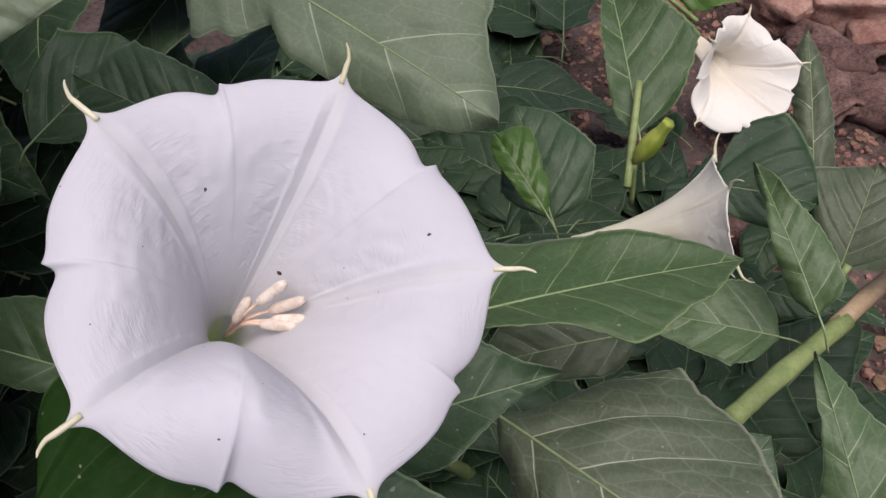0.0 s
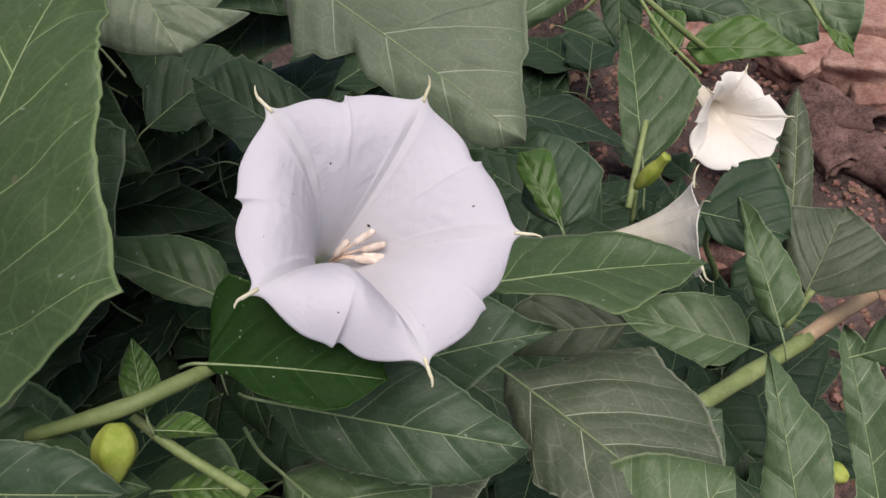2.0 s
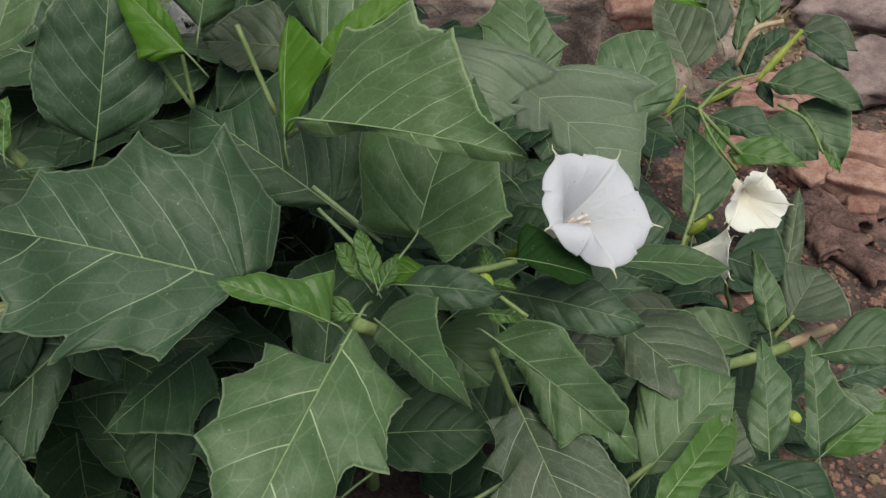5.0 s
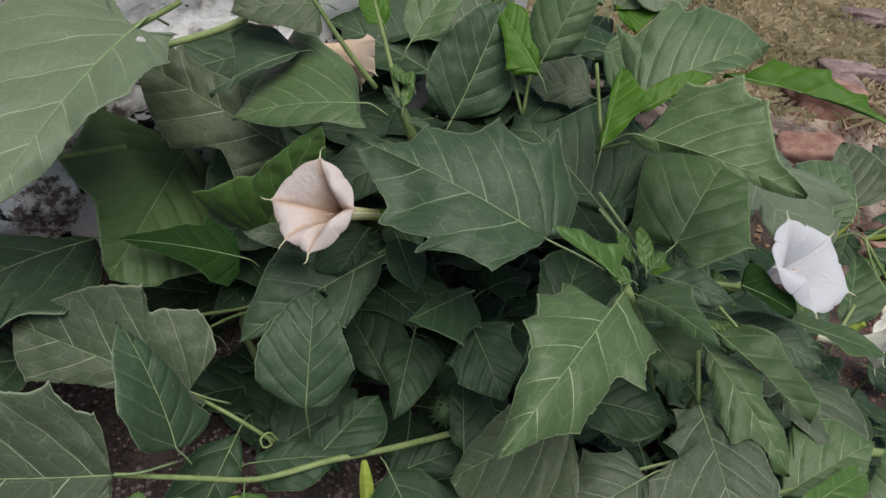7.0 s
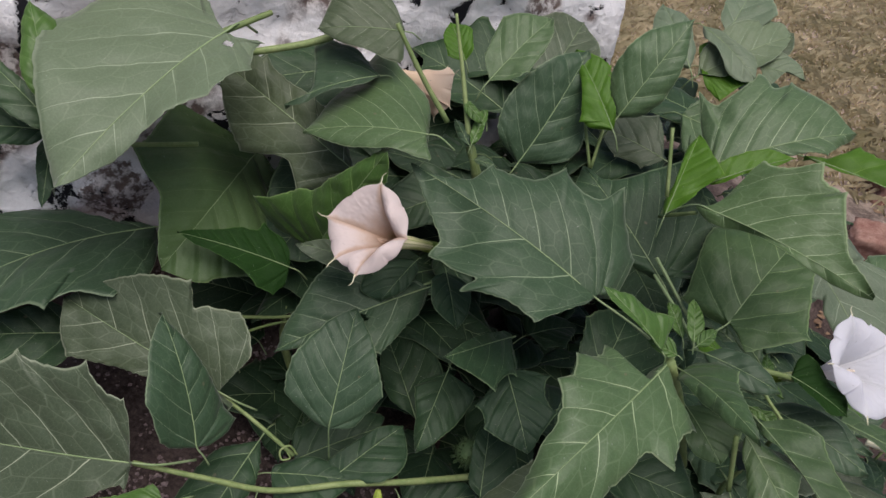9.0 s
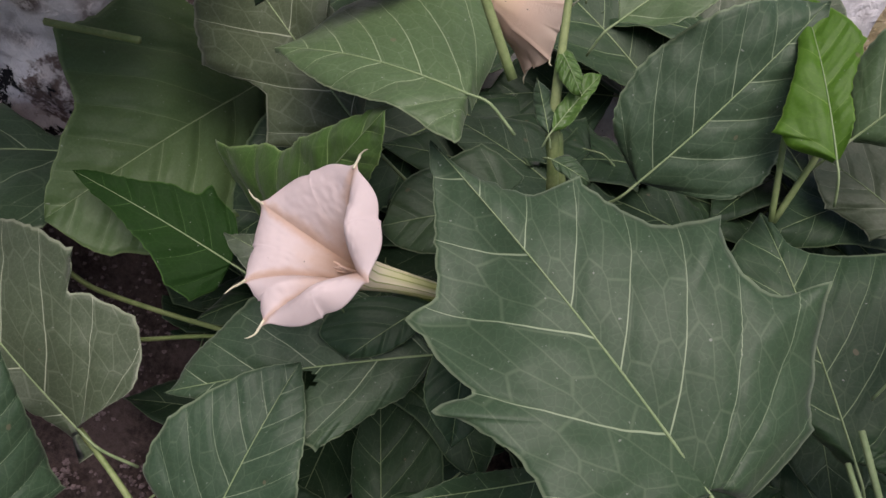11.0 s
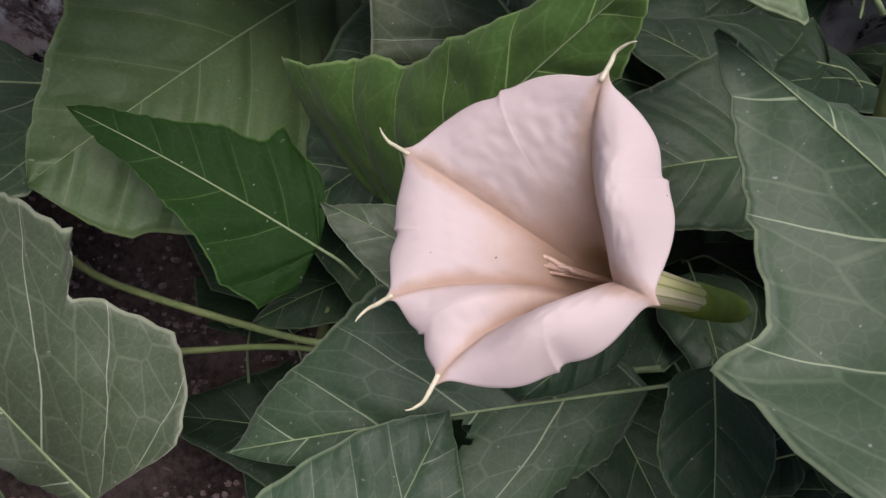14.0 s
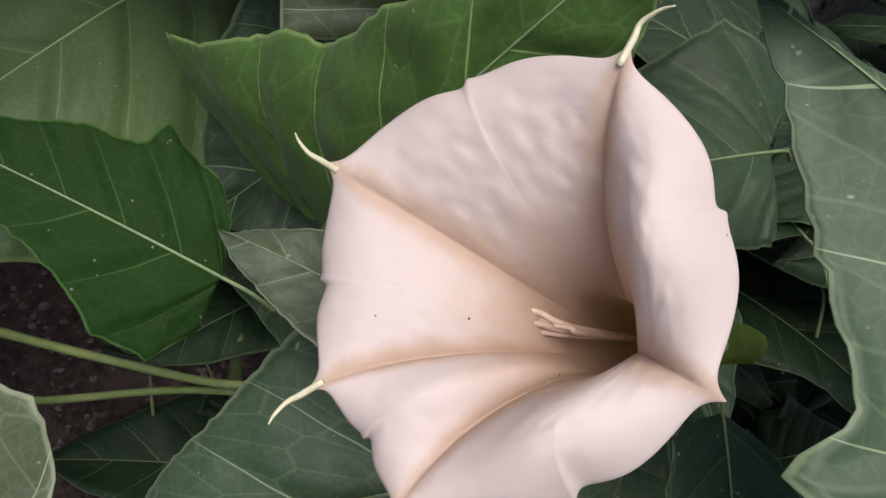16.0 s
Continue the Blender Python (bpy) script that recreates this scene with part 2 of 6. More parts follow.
WHITE = petal_material("petal_white", (0.84, 0.828, 0.895), (0.84, 0.832, 0.87), (0.74, 0.82, 0.40), glow=0.52)
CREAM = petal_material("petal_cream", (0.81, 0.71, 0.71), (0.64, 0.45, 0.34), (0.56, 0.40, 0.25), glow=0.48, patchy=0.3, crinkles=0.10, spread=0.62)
IVORY = petal_material("petal_ivory", (0.88, 0.85, 0.81), (0.86, 0.81, 0.74), (0.80, 0.74, 0.58), glow=0.3)
BELL = petal_material("petal_bell", (0.90, 0.88, 0.83), (0.89, 0.86, 0.78), (0.85, 0.83, 0.68), glow=0.4)
OUTER = petal_material("petal_outside", (0.84, 0.78, 0.72), (0.80, 0.74, 0.58), (0.50, 0.55, 0.20), glow=0.3, stripes=0.8)
FADED = petal_material("petal_faded", (0.86, 0.68, 0.55), (0.80, 0.60, 0.47), (0.66, 0.50, 0.33), glow=0.2)
ANTHER = stain_material("anther_pink_cream", (0.60, 0.48, 0.41), (0.84, 0.75, 0.67), 300.0, 0.8, 0.0006, 900.0)
THREAD = stain_material("thread_cream", (0.62, 0.42, 0.32), (0.80, 0.62, 0.50), 200.0, 0.6, 0.0003)
CALYX = stain_material("calyx_green", (0.12, 0.195, 0.02), (0.21, 0.29, 0.05), 60.0, 0.55, 0.0005)
TAIL = stain_material("tail_pale", (0.55, 0.52, 0.34), (0.74, 0.70, 0.55), 60.0, 0.6, 0.0003)
CAPSULE = stain_material("capsule_green", (0.06, 0.11, 0.045), (0.12, 0.18, 0.08), 90.0, 0.6, 0.0005)
BUDSKIN = stain_material("bud_yellow_green", (0.24, 0.32, 0.04), (0.42, 0.46, 0.12), 70.0, 0.5, 0.0005)
DRYSTALK = stain_material("stalk_dry", (0.36, 0.25, 0.16), (0.52, 0.40, 0.28), 40.0, 0.8, 0.001)
PEBBLE = stain_material("pebble", (0.10, 0.07, 0.068), (0.36, 0.27, 0.27), 120.0, 0.9, 0.002)
BRICK = stain_material("brick_red", (0.22, 0.10, 0.08), (0.47, 0.30, 0.25), 25.0, 0.9, 0.009, 220.0)
CRUMB = stain_material("brick_crumbs", (0.10, 0.045, 0.036), (0.32, 0.18, 0.145), 60.0, 0.95, 0.002, 300.0)
STONE = stain_material("stone_pink_grey", (0.16, 0.11, 0.11), (0.38, 0.28, 0.27), 18.0, 0.9, 0.010, 160.0)
BARK = stain_material("dry_bark", (0.055, 0.030, 0.027), (0.23, 0.14, 0.125), 30.0, 0.9, 0.004, 240.0)
DRY = stain_material("dry_leaf", (0.12, 0.07, 0.045), (0.30, 0.20, 0.13), 40.0, 0.8, 0.002)
GRASS = stain_material("dry_grass", (0.30, 0.26, 0.14), (0.70, 0.58, 0.40), 3.0, 0.85, 0.001, 30.0)


def limewash():
    m, nodes, links, b = material("limewash", 0.9, 0.2)
    where = nodes.new("ShaderNodeTexCoord")
    a = node(nodes, "TexNoise", Scale=17.0, Detail=9.0, Roughness=0.68, Distortion=0.5)
    c = node(nodes, "TexNoise", Scale=70.0, Detail=5.0, Roughness=0.7)
    d = node(nodes, "TexNoise", Scale=5.0, Detail=3.0)
    for n in (a, c, d):
        links.new(where.outputs["Object"], n.inputs["Vector"])
    e = node(nodes, "TexNoise", Scale=26.0, Detail=6.0, Roughness=0.7)
    links.new(where.outputs["Object"], e.inputs["Vector"])
    white = blend(nodes, links, ramp(nodes, links, c.outputs["Fac"], 0.3, 0.7), (0.80, 0.77, 0.80), (0.92, 0.89, 0.92))
    brown = blend(nodes, links, ramp(nodes, links, c.outputs["Fac"], 0.42, 0.60), (0.17, 0.125, 0.115), (0.74, 0.68, 0.68))
    spot = nodes.new("ShaderNodeVectorMath")
    spot.operation = "DISTANCE"
    links.new(where.outputs["Object"], spot.inputs[0])
    spot.inputs[1].default_value = (-0.852, -0.225, 0.315)
    worn = maths(nodes, links, "ADD", spot.outputs["Value"], maths(nodes, links, "MULTIPLY_ADD", e.outputs["Fac"], 0.16, -0.08))
    base = blend(nodes, links, maths(nodes, links, "MAXIMUM", ramp(nodes, links, d.outputs["Fac"], 0.60, 0.64), maths(nodes, links, "SUBTRACT", 1.0, ramp(nodes, links, worn, 0.045, 0.055))), white, brown)
    base = blend(nodes, links, ramp(nodes, links, a.outputs["Fac"], 0.58, 0.59), base, (0.015, 0.014, 0.018))
    base = blend(nodes, links, ramp(nodes, links, e.outputs["Fac"], 0.66, 0.68), base, (0.03, 0.025, 0.025))
    links.new(base, b.inputs["Base Color"])
    bump = node(nodes, "Bump", Strength=0.8, Distance=0.006)
    links.new(maths(nodes, links, "SUBTRACT", c.outputs["Fac"], maths(nodes, links, "MULTIPLY", ramp(nodes, links, a.outputs["Fac"], 0.55, 0.6), 0.6)), bump.inputs["Height"])
    links.new(bump.outputs[0], b.inputs["Normal"])
    return m


LIMEWASH = limewash()


def earth():
    """Dark soil in the bed, darkened further in place of the plants' shade, that turns into pale trodden dust away from
    it.
    """
    m, nodes, links, b = material("earth", 0.95, 0.2)
    where = nodes.new("ShaderNodeTexCoord")
    at = nodes.new("ShaderNodeSeparateXYZ")
    links.new(where.outputs["Object"], at.inputs[0])
    coarse = node(nodes, "TexNoise", Scale=9.0, Detail=7.0, Roughness=0.65)
    small = node(nodes, "TexNoise", Scale=150.0, Detail=5.0, Roughness=0.7)
    for n in (coarse, small):
        links.new(where.outputs["Object"], n.inputs["Vector"])
    mixed = maths(nodes, links, "ADD", maths(nodes, links, "MULTIPLY", coarse.outputs["Fac"], 0.6), maths(nodes, links, "MULTIPLY", small.outputs["Fac"], 0.4))
    grit = ramp(nodes, links, mixed, 0.36, 0.64)
    # soil brown with shade under the plants put into its dark end
    bed = blend(nodes, links, grit, (0.024, 0.016, 0.014), (0.135, 0.097, 0.090))
    dust = blend(nodes, links, grit, (0.22, 0.165, 0.135), (0.46, 0.37, 0.32))
    away = maths(nodes, links, "ADD", at.outputs[1], maths(nodes, links, "MULTIPLY_ADD", coarse.outputs["Fac"], 1.2, -0.6))
    links.new(blend(nodes, links, ramp(nodes, links, away, 1.1, 1.8), bed, dust), b.inputs["Base Color"])
    bump = node(nodes, "Bump", Strength=0.8, Distance=0.012)
    links.new(mixed, bump.inputs["Height"])
    links.new(bump.outputs[0], b.inputs["Normal"])
    return m


EARTH = earth()


# ---- shapes ----
def part(name, bm, mat, parent=None, label="", smooth=True):
    data = bpy.data.meshes.new(name)
    bm.normal_update()
    bm.to_mesh(data)
    bm.free()
    if smooth:
        data.polygons.foreach_set("use_smooth", [True] * len(data.polygons))
    data.materials.append(mat)
    ob = new(name, data)
    if parent is not None:
        ob.parent = parent
    if label:
        ob["label"] = label
    return ob


def thing(name, label, category, group="", at=(0, 0, 0)):
    ob = new(name)
    ob.location = at
    ob.empty_display_size = 0.05
    return tagged(ob, label, category, group)


def spline(points, steps):
    pts = [Vector(p) for p in points]
    pts = [2 * pts[0] - pts[1]] + pts + [2 * pts[-1] - pts[-2]]
    out = []
    for k in range(1, len(pts) - 2):
        a, b, c, d = pts[k - 1 : k + 3]
        for j in range(steps):
            t = j / steps
            out.append(0.5 * (2 * b + (c - a) * t + (2 * a - 5 * b + 4 * c - d) * t * t + (3 * b - a - 3 * c + d) * t**3))
    return out + [pts[-2]]


def tube(bm, points, radii, sides=8, steps=5, wobble=0.0):
    """A round stem along a smooth line, its radius gliding from value to value."""
    line = spline(points, steps)
    count = len(line)
    rings = []
    aside = None
    for k, p in enumerate(line):
        way = (line[min(k + 1, count - 1)] - line[max(k - 1, 0)]).normalized()
        if aside is None:
            aside = way.orthogonal().normalized()
        aside = (aside - way * aside.dot(way)).normalized()
        other = way.cross(aside)
        f = k / (count - 1) * (len(radii) - 1)
        n = min(int(f), len(radii) - 2)
        r = radii[n] + (radii[n + 1] - radii[n]) * (f - n)
        r *= 1 + wobble * noise.noise(p * 60)
        rings.append([bm.verts.new(p + r * (math.cos(a) * aside + math.sin(a) * other)) for a in [2 * math.pi * j / sides for j in range(sides)]])
    for one, two in zip(rings, rings[1:]):
        for j in range(sides):
            bm.faces.new((one[j], one[(j + 1) % sides], two[(j + 1) % sides], two[j]))
    bm.faces.new(rings[0][::-1])
    bm.faces.new(rings[-1])


def stem(plant, points, radii, mat=None, name="stem"):
    bm = bmesh.new()
    tube(bm, points, radii, 9, 6, 0.12)
    ob = part(name, bm, mat or STALK, plant)
    ob.matrix_world = Matrix()
    return ob


def outline(lobes, jag, rng, fine=46):
    """Half a leaf's edge from stalk to tip, with pointed lobes and hollows between them."""
    pts = [(0.0, 0.012)] + list(lobes) + [(1.0, 0.0)]
    line = [Vector((s, w, 0)) for s, w in pts]
    ext = [2 * line[0] - line[1]] + line + [2 * line[-1] - line[-2]]
    total = sum((b - a).length for a, b in zip(line, line[1:]))
    out = []
    last = len(line) - 2
    point = [1.0 if (b - a).cross(c - b).z < 0.0 else 0.0 for a, b, c in zip(ext, ext[1:], ext[2:])]
    # a corner with a slight turn is rounded, a sharp one is a pointed lobe
    keen = []
    blunt = 10 if jag > 0.25 else 28
    for n, (a, b, c) in enumerate(zip(ext, ext[1:], ext[2:])):
        one, two = b - a, c - b
        turn = math.degrees(math.acos(max(-1.0, min(1.0, one.dot(two) / max(1e-9, one.length * two.length)))))
        keen.append(point[n] * min(1.0, max(0.0, (turn - blunt) / 28)))
    for k in range(len(line) - 1):
        a, b, c, d = ext[k : k + 4]
        gap = (c - b).length
        n = max(4, round(fine * gap / total))
        soft = 1.0 - 0.4 * min(1.0, jag * 4) * max(keen[k], keen[k + 1])
        for j in range(n):
            t = j / n
            curve = 0.5 * (2 * b + (c - a) * t + (2 * a - 5 * b + 4 * c - d) * t * t + (3 * b - a - 3 * c + d) * t**3)
            p = curve * soft + (b + (c - b) * t) * (1 - soft)
            hollow = math.sin(math.pi * t) * gap
            if 0 < k < last:
                p.y -= (0.02 + jag * 0.32) * hollow * (0.2 + 0.8 * keen[k] * keen[k + 1])
                p.y += (0.10 + 0.12 * jag) * gap * (keen[k] * math.exp(-t / 0.10) + keen[k + 1] * math.exp(-(1 - t) / 0.10)) * min(1, 4 * jag)
            elif k == 0:
                p.y += 0.10 * hollow
            else:
                p.y += 0.05 * hollow
            p.y = max(p.y, 0.006) + (0.005 * rng.uniform(-1, 1) if p.y > 0.05 else 0)
            p.z = 0.0
            out.append(p)
    return out + [Vector((1.0, 0.0015, 0.0))]


leaf_count = [0]


def leaf(plant, base, tip, normal, left, right, jag, mat, bow=0.06, fold=0.15, stalk=None, thick=0.0006, cols=0, fine=0, holes=(), quilting=0.011, droop=0.0):
    """A datura leaf: two cupped halves puffed up between the side veins, and a pale midrib that runs on into the stalk."""
    leaf_count[0] += 1
    rng = random.Random(leaf_count[0] * 17 + 3)
    base, tip = Vector(base), Vector(tip)
    ahead = tip - base
    size = ahead.length
    ahead.normalize()
    puffed = min(1.0, max(0.35, (size - 0.04) / 0.14))
    fine = fine or (74 if size > 0.15 else 54 if size > 0.06 else 30)
    cols = cols or (14 if size > 0.15 else 10 if size > 0.06 else 6)
    up = Vector(normal)
    up = (up - ahead * up.dot(ahead)).normalized()
    aside = up.cross(ahead)
    turn = Matrix((aside, ahead, up)).transposed().to_4x4()
    place = Matrix.Translation(base) @ turn
    phase = rng.uniform(0, 6)
    shift = Vector((rng.uniform(0, 50), rng.uniform(0, 50), 0))
    roll = [rng.uniform(-0.03, 0.05), rng.uniform(-0.03, 0.05)]

    def height(x, y, u):
        s = y / size
        z = bow * size * (1 - (2 * s - 1) ** 2 if s > 0 else 3 * s) + fold * abs(x) * (1 - 0.45 * u)
        if droop and x > 0:
            way = min(1.0, max(0.0, (s - 0.42) / 0.26))
            z -= droop * x * (1 - 0.45 * u) * way * way * (3 - 2 * way)
        z += 0.026 * size * u * u * math.sin(9 * s + phase + (2 if x > 0 else 0)) - roll[x > 0] * size * u**3
        z += 0.042 * size * noise.noise(Vector((x, y, 0)) * 9 + shift) * (0.25 + u)
        z += 0.0022 * noise.noise(Vector((x, y, 3)) * 55 + shift) * min(1, 3 * u) + 0.004 * noise.noise(Vector((x, y, 7)) * 26 + shift) * u
        return z

    def root(x, y):
        """Where the side vein through a spot leaves the midrib; under the lowest one the veins fan out from the stalk."""
        x = abs(x)
        s = y - (0.72 + 0.55 * y) * x - 0.3 * x * x
        return s if s > 0 else 0.5 * s / (math.hypot(x, y) + 0.06)

    bm = bmesh.new()
    uv = bm.loops.layers.uv.new("UVMap")
    flat = bm.loops.layers.uv.new("Flat")
    for sign, lobes in ((1, left), (-1, right)):
        edge = outline(lobes or [(0.3, 0.03)], jag, rng, fine)
        count = len(edge)
        length = [0.0]
        for a, b in zip(edge, edge[1:]):
            length.append(length[-1] + (b.xy - a.xy).length)
        # veins spaced so that they run out into the lobes as well as they can
        points = [root(w, s) for s, w in lobes if w > 0.1 and root(w, s) > 0.05] if jag > 0.18 else []
        spread, start = (4.4 if size > 0.12 else 3.4) + 1.2 * rng.random(), rng.random()
        if points:
            tries = [(4.2 + 0.3 * i, 0.1 * j) for i in range(7) for j in range(10)]
            spread, start = min(tries, key=lambda c: sum(((p * c[0] + c[1]) % 1 - 0.5) ** 2 for p in points))
        tops, lows, coords, flats = [], [], [], []
        ribs = []
        for p in edge:
            ribs.append(max(ribs[-1] + 0.006 if ribs else 0.0, p.x - 0.8 * p.y))
        ribs = [r / max(1.0, ribs[-1]) for r in ribs]
        for k, p in enumerate(edge):
            f = length[k] / length[-1]
            rib = ribs[k]
            row, low, c, d = [], [], [], []
            for j in range(cols + 1):
                u = j / cols
                x = sign * p.y * size * u
                y = size * (rib + (p.x - rib) * u ** 1.3)
                vein = root(x / size, y / size) * spread + start
                quilt = quilting * size * puffed * (abs(math.sin(math.pi * (vein - 0.5))) ** 0.7 - 0.4) * math.sin(math.pi * min(1, u + 0.04)) ** 0.6 * (1 - f)
                z = height(x, y, u) + quilt
                row.append(bm.verts.new((x, y, z)))
                low.append(bm.verts.new((x, y, z - thick)))
                c.append((vein, u))
                d.append((x / size, y / size))
            tops.append(row)
            lows.append(low)
            coords.append(c)
            flats.append(d)
        for k in range(count - 1):
            for j in range(cols):
                around = ((k, j), (k, j + 1), (k + 1, j + 1), (k + 1, j))
                for grid, flip in ((tops, sign > 0), (lows, sign < 0)):
                    order = around if flip else around[::-1]
                    face = bm.faces.new([grid[i][n] for i, n in order])
                    for loop, (i, n) in zip(face.loops, order):
                        loop[uv].uv = coords[i][n]
                        loop[flat].uv = flats[i][n]
            quad = [tops[k][cols], lows[k][cols], lows[k + 1][cols], tops[k + 1][cols]]
            face = bm.faces.new(quad if sign > 0 else quad[::-1])
            for loop in face.loops:
                loop[uv].uv = coords[k][cols]
                loop[flat].uv = flats[k][cols]
    # places eaten away
    for s, w, r in holes:
        eaten = [f for f in bm.faces if (f.calc_center_median().xy - Vector((w * size, s * size))).length < r]
        bmesh.ops.delete(bm, geom=eaten, context="FACES")
    ob = part("leaf", bm, mat, plant)
    ob.matrix_world = place
    bm = bmesh.new()
    thickness = 0.0027 * size + 0.0003
    line = [Vector((0, y * size, height(0, y * size, 0) + 0.0002)) for y in (0, 0.12, 0.3, 0.5, 0.7, 0.88, 0.985)]
    if stalk is None:
        tail = [Vector((0, -0.10 * size, -0.03 * size)), Vector((0, -0.2 * size, -0.16 * size))]
    else:
        end = place.inverted() @ Vector(stalk)
        tail = [end * 0.5 + Vector((0, 0, 0.05 * end.length)), end]
    tube(bm, tail[::-1] + line, [1.6 * thickness, 1.4 * thickness, 1.2 * thickness, 0.95 * thickness, 0.75 * thickness, 0.6 * thickness, 0.45 * thickness, 0.3 * thickness, 0.1 * thickness], 6, 4)
    rib = part("midrib", bm, RIB, ob)
    return ob


def flower(plant, mouth, axis, corners, throat, throat_radius, foot, mat, label, tails=0.014, stamens=(), lean=0.0, bare=(), puff=(1, 1, 1, 1, 1), fold=0.035, core=None, pleats=0.05, flat=2.0, calyx=0.045, tube_radius=0.007, fineness=1.0, wrinkle=0.008, rib=0.026, dip=0.0, hooks=(-0.3, 0.35, -0.3, 0.35, -0.3)):
    """A trumpet flower. corners: the five tailed corners as (degrees round the axis, distance from it, height over the mouth),
    throat and foot: places of the throat and of the tube's lower end, stamens: (kind, sideways, upward, length)."""
    mouth, axis = Vector(mouth), Vector(axis).normalized()
    ref = Vector((1, 0, 0))
    a = (ref - axis * ref.dot(axis)).normalized()
    b = axis.cross(a)
    place = Matrix.Translation(mouth) @ Matrix((a, b, axis)).transposed().to_4x4()
    inner, deep = place.inverted() @ Vector(throat), place.inverted() @ Vector(foot)
    core = inner if core is None else place.inverted() @ Vector(core)
    corners = sorted(corners)
    around, along = round(300 * fineness), round(48 * fineness)
    split = 0.22
    mean = sum(c[1] for c in corners) / 5

    def phase(angle):
        """Between which corners an angle lies, and how far along from one to the next."""
        for k in range(5):
            low, high = corners[k][0], corners[(k + 1) % 5][0] + (360 if k == 4 else 0)
            for turn in (0, 360, -360):
                if low <= angle + turn < high:
                    return k, (angle + turn - low) / (high - low)
        return 0, 0.0

    def spot(angle, f):
        k, t = phase(angle)
        one, two = corners[k], corners[(k + 1) % 5]
        e = t * t * (3 - 2 * t)
        reach = one[1] * (1 - e) + two[1] * e
        lift = one[2] * (1 - e) + two[2] * e
        near = min(t, 1 - t)
        ang = radians(angle)
        way = Vector((math.cos(ang), math.sin(ang), 0))
        if f < split:
            g = f / split
            centre = deep.lerp(inner, g) + Vector((0, 0, 0.1 * mean * math.sin(math.pi * g)))
            return centre + way * (tube_radius + (throat_radius - tube_radius) * g * g)
        g = (f - split) / (1 - split)
        swell = math.sin(math.pi * t) ** 0.8
        r = throat_radius + (reach - throat_radius) * (0.75 * g + 0.25 * g * g)
        r += reach * g**3 * (0.10 * math.exp(-near / 0.026) - 0.012 * swell - (fold + dip) * math.exp(-(((t - 0.5) / 0.12) ** 2)))
        # each web ends in a small overlapping step half way between two corners
        step = math.exp(-(0.5 - t) / 0.10) if t < 0.5 else 1.4 * math.exp(-(t - 0.5) / 0.014) - 0.4 * math.exp(-(t - 0.5) / 0.06)
        r += reach * fold * g**4 * step
        z = inner.z * (1 - g) ** flat + lift * g * g
        # one rib in the middle of each corner and one on either side of it, closing in on the throat
        ribbed = math.exp(-((near / 0.018) ** 2)) * 0.35 + math.exp(-(((near - 0.05 - 0.05 * (1 - g)) / 0.02) ** 2)) * 0.5
        z += reach * (rib * ribbed * math.sin(math.pi * g) ** 0.7 + puff[k] * pleats * 0.6 * swell * math.sin(math.pi * g**0.6) * (0.7 + 0.4 * g))
        z -= reach * (0.10 * swell * g**5 + lean * 0.15 * g**4)
        z += 0.6 * fold * reach * g**4 * step * 0.6
        # where a web overlaps the next one a sharp crease runs in from the rim
        if t > 0.5:
            z += reach * fold * 0.35 * g**3 * math.exp(-(t - 0.5) / 0.13)
        # shallow wrinkles across the webs beside the ribs
        rumple = max(0.0, math.sin(math.pi * min(1.0, near / 0.36))) * math.sin(math.pi * min(1.0, g * 1.1)) ** 1.5
        z += wrinkle * reach * rumple * noise.noise(Vector((angle * 0.055, g * 26 + near * 14, mouth.x * 30)))
        z += 0.018 * reach * g * noise.noise(Vector((way.x * 3, way.y * 3, g * 4 + mouth.x * 40)))
        z += 0.010 * reach * math.sin(math.pi * g) * noise.noise(Vector((way.x * 14 * g, way.y * 14 * g, 4 + mouth.x * 50)))
        centre = Vector((inner.x, inner.y, 0)) * (1 - g) ** 1.6
        return centre + way * r + Vector((0, 0, z))

    bm = bmesh.new()
    uv = bm.loops.layers.uv.new("UVMap")
    grid, back = [], []
    for i in range(along + 1):
        f = i / along
        row = [spot(360 * j / around, f) for j in range(around)]
        grid.append([bm.verts.new(p) for p in row])
        low = []
        for j, p in enumerate(row):
            w = Vector((math.cos(2 * math.pi * j / around), math.sin(2 * math.pi * j / around), 0))
            low.append(bm.verts.new(p - Vector((0, 0, 0.0006 * f)) + w * 0.0007 * (1 - f)))
        back.append(low)
    turn = [sum(phase(360 * j / around)) / 5 + 0.1 for j in range(around)]
    for i in range(along):
        for j in range(around):
            n = (j + 1) % around
            t0, t1 = turn[j], turn[n] if turn[n] > turn[j] else turn[n] + 1
            if t1 - t0 > 0.5:
                t1 = t0
            cs = [(t0, i / along), (t1, i / along), (t1, (i + 1) / along), (t0, (i + 1) / along)]
            for g, flip in ((grid, False), (back, True)):
                quad = [g[i][j], g[i][n], g[i + 1][n], g[i + 1][j]]
                face = bm.faces.new(quad[::-1] if flip else quad)
                for loop, co in zip(face.loops, cs[::-1] if flip else cs):
                    loop[uv].uv = co
    for j in range(around):
        n = (j + 1) % around
        face = bm.faces.new([grid[along][j], grid[along][n], back[along][n], back[along][j]])
        for loop in face.loops:
            loop[uv].uv = (turn[j], 1.0)
    ob = part("flower", bm, mat, plant, label)
    ob.matrix_world = place
    # the outside of the trumpet is paler, green towards its foot
    ob.data.materials.append(OUTER if mat is CREAM else mat)
    for k, face in enumerate(ob.data.polygons):
        face.material_index = k % 2 if k < 2 * along * around else 0
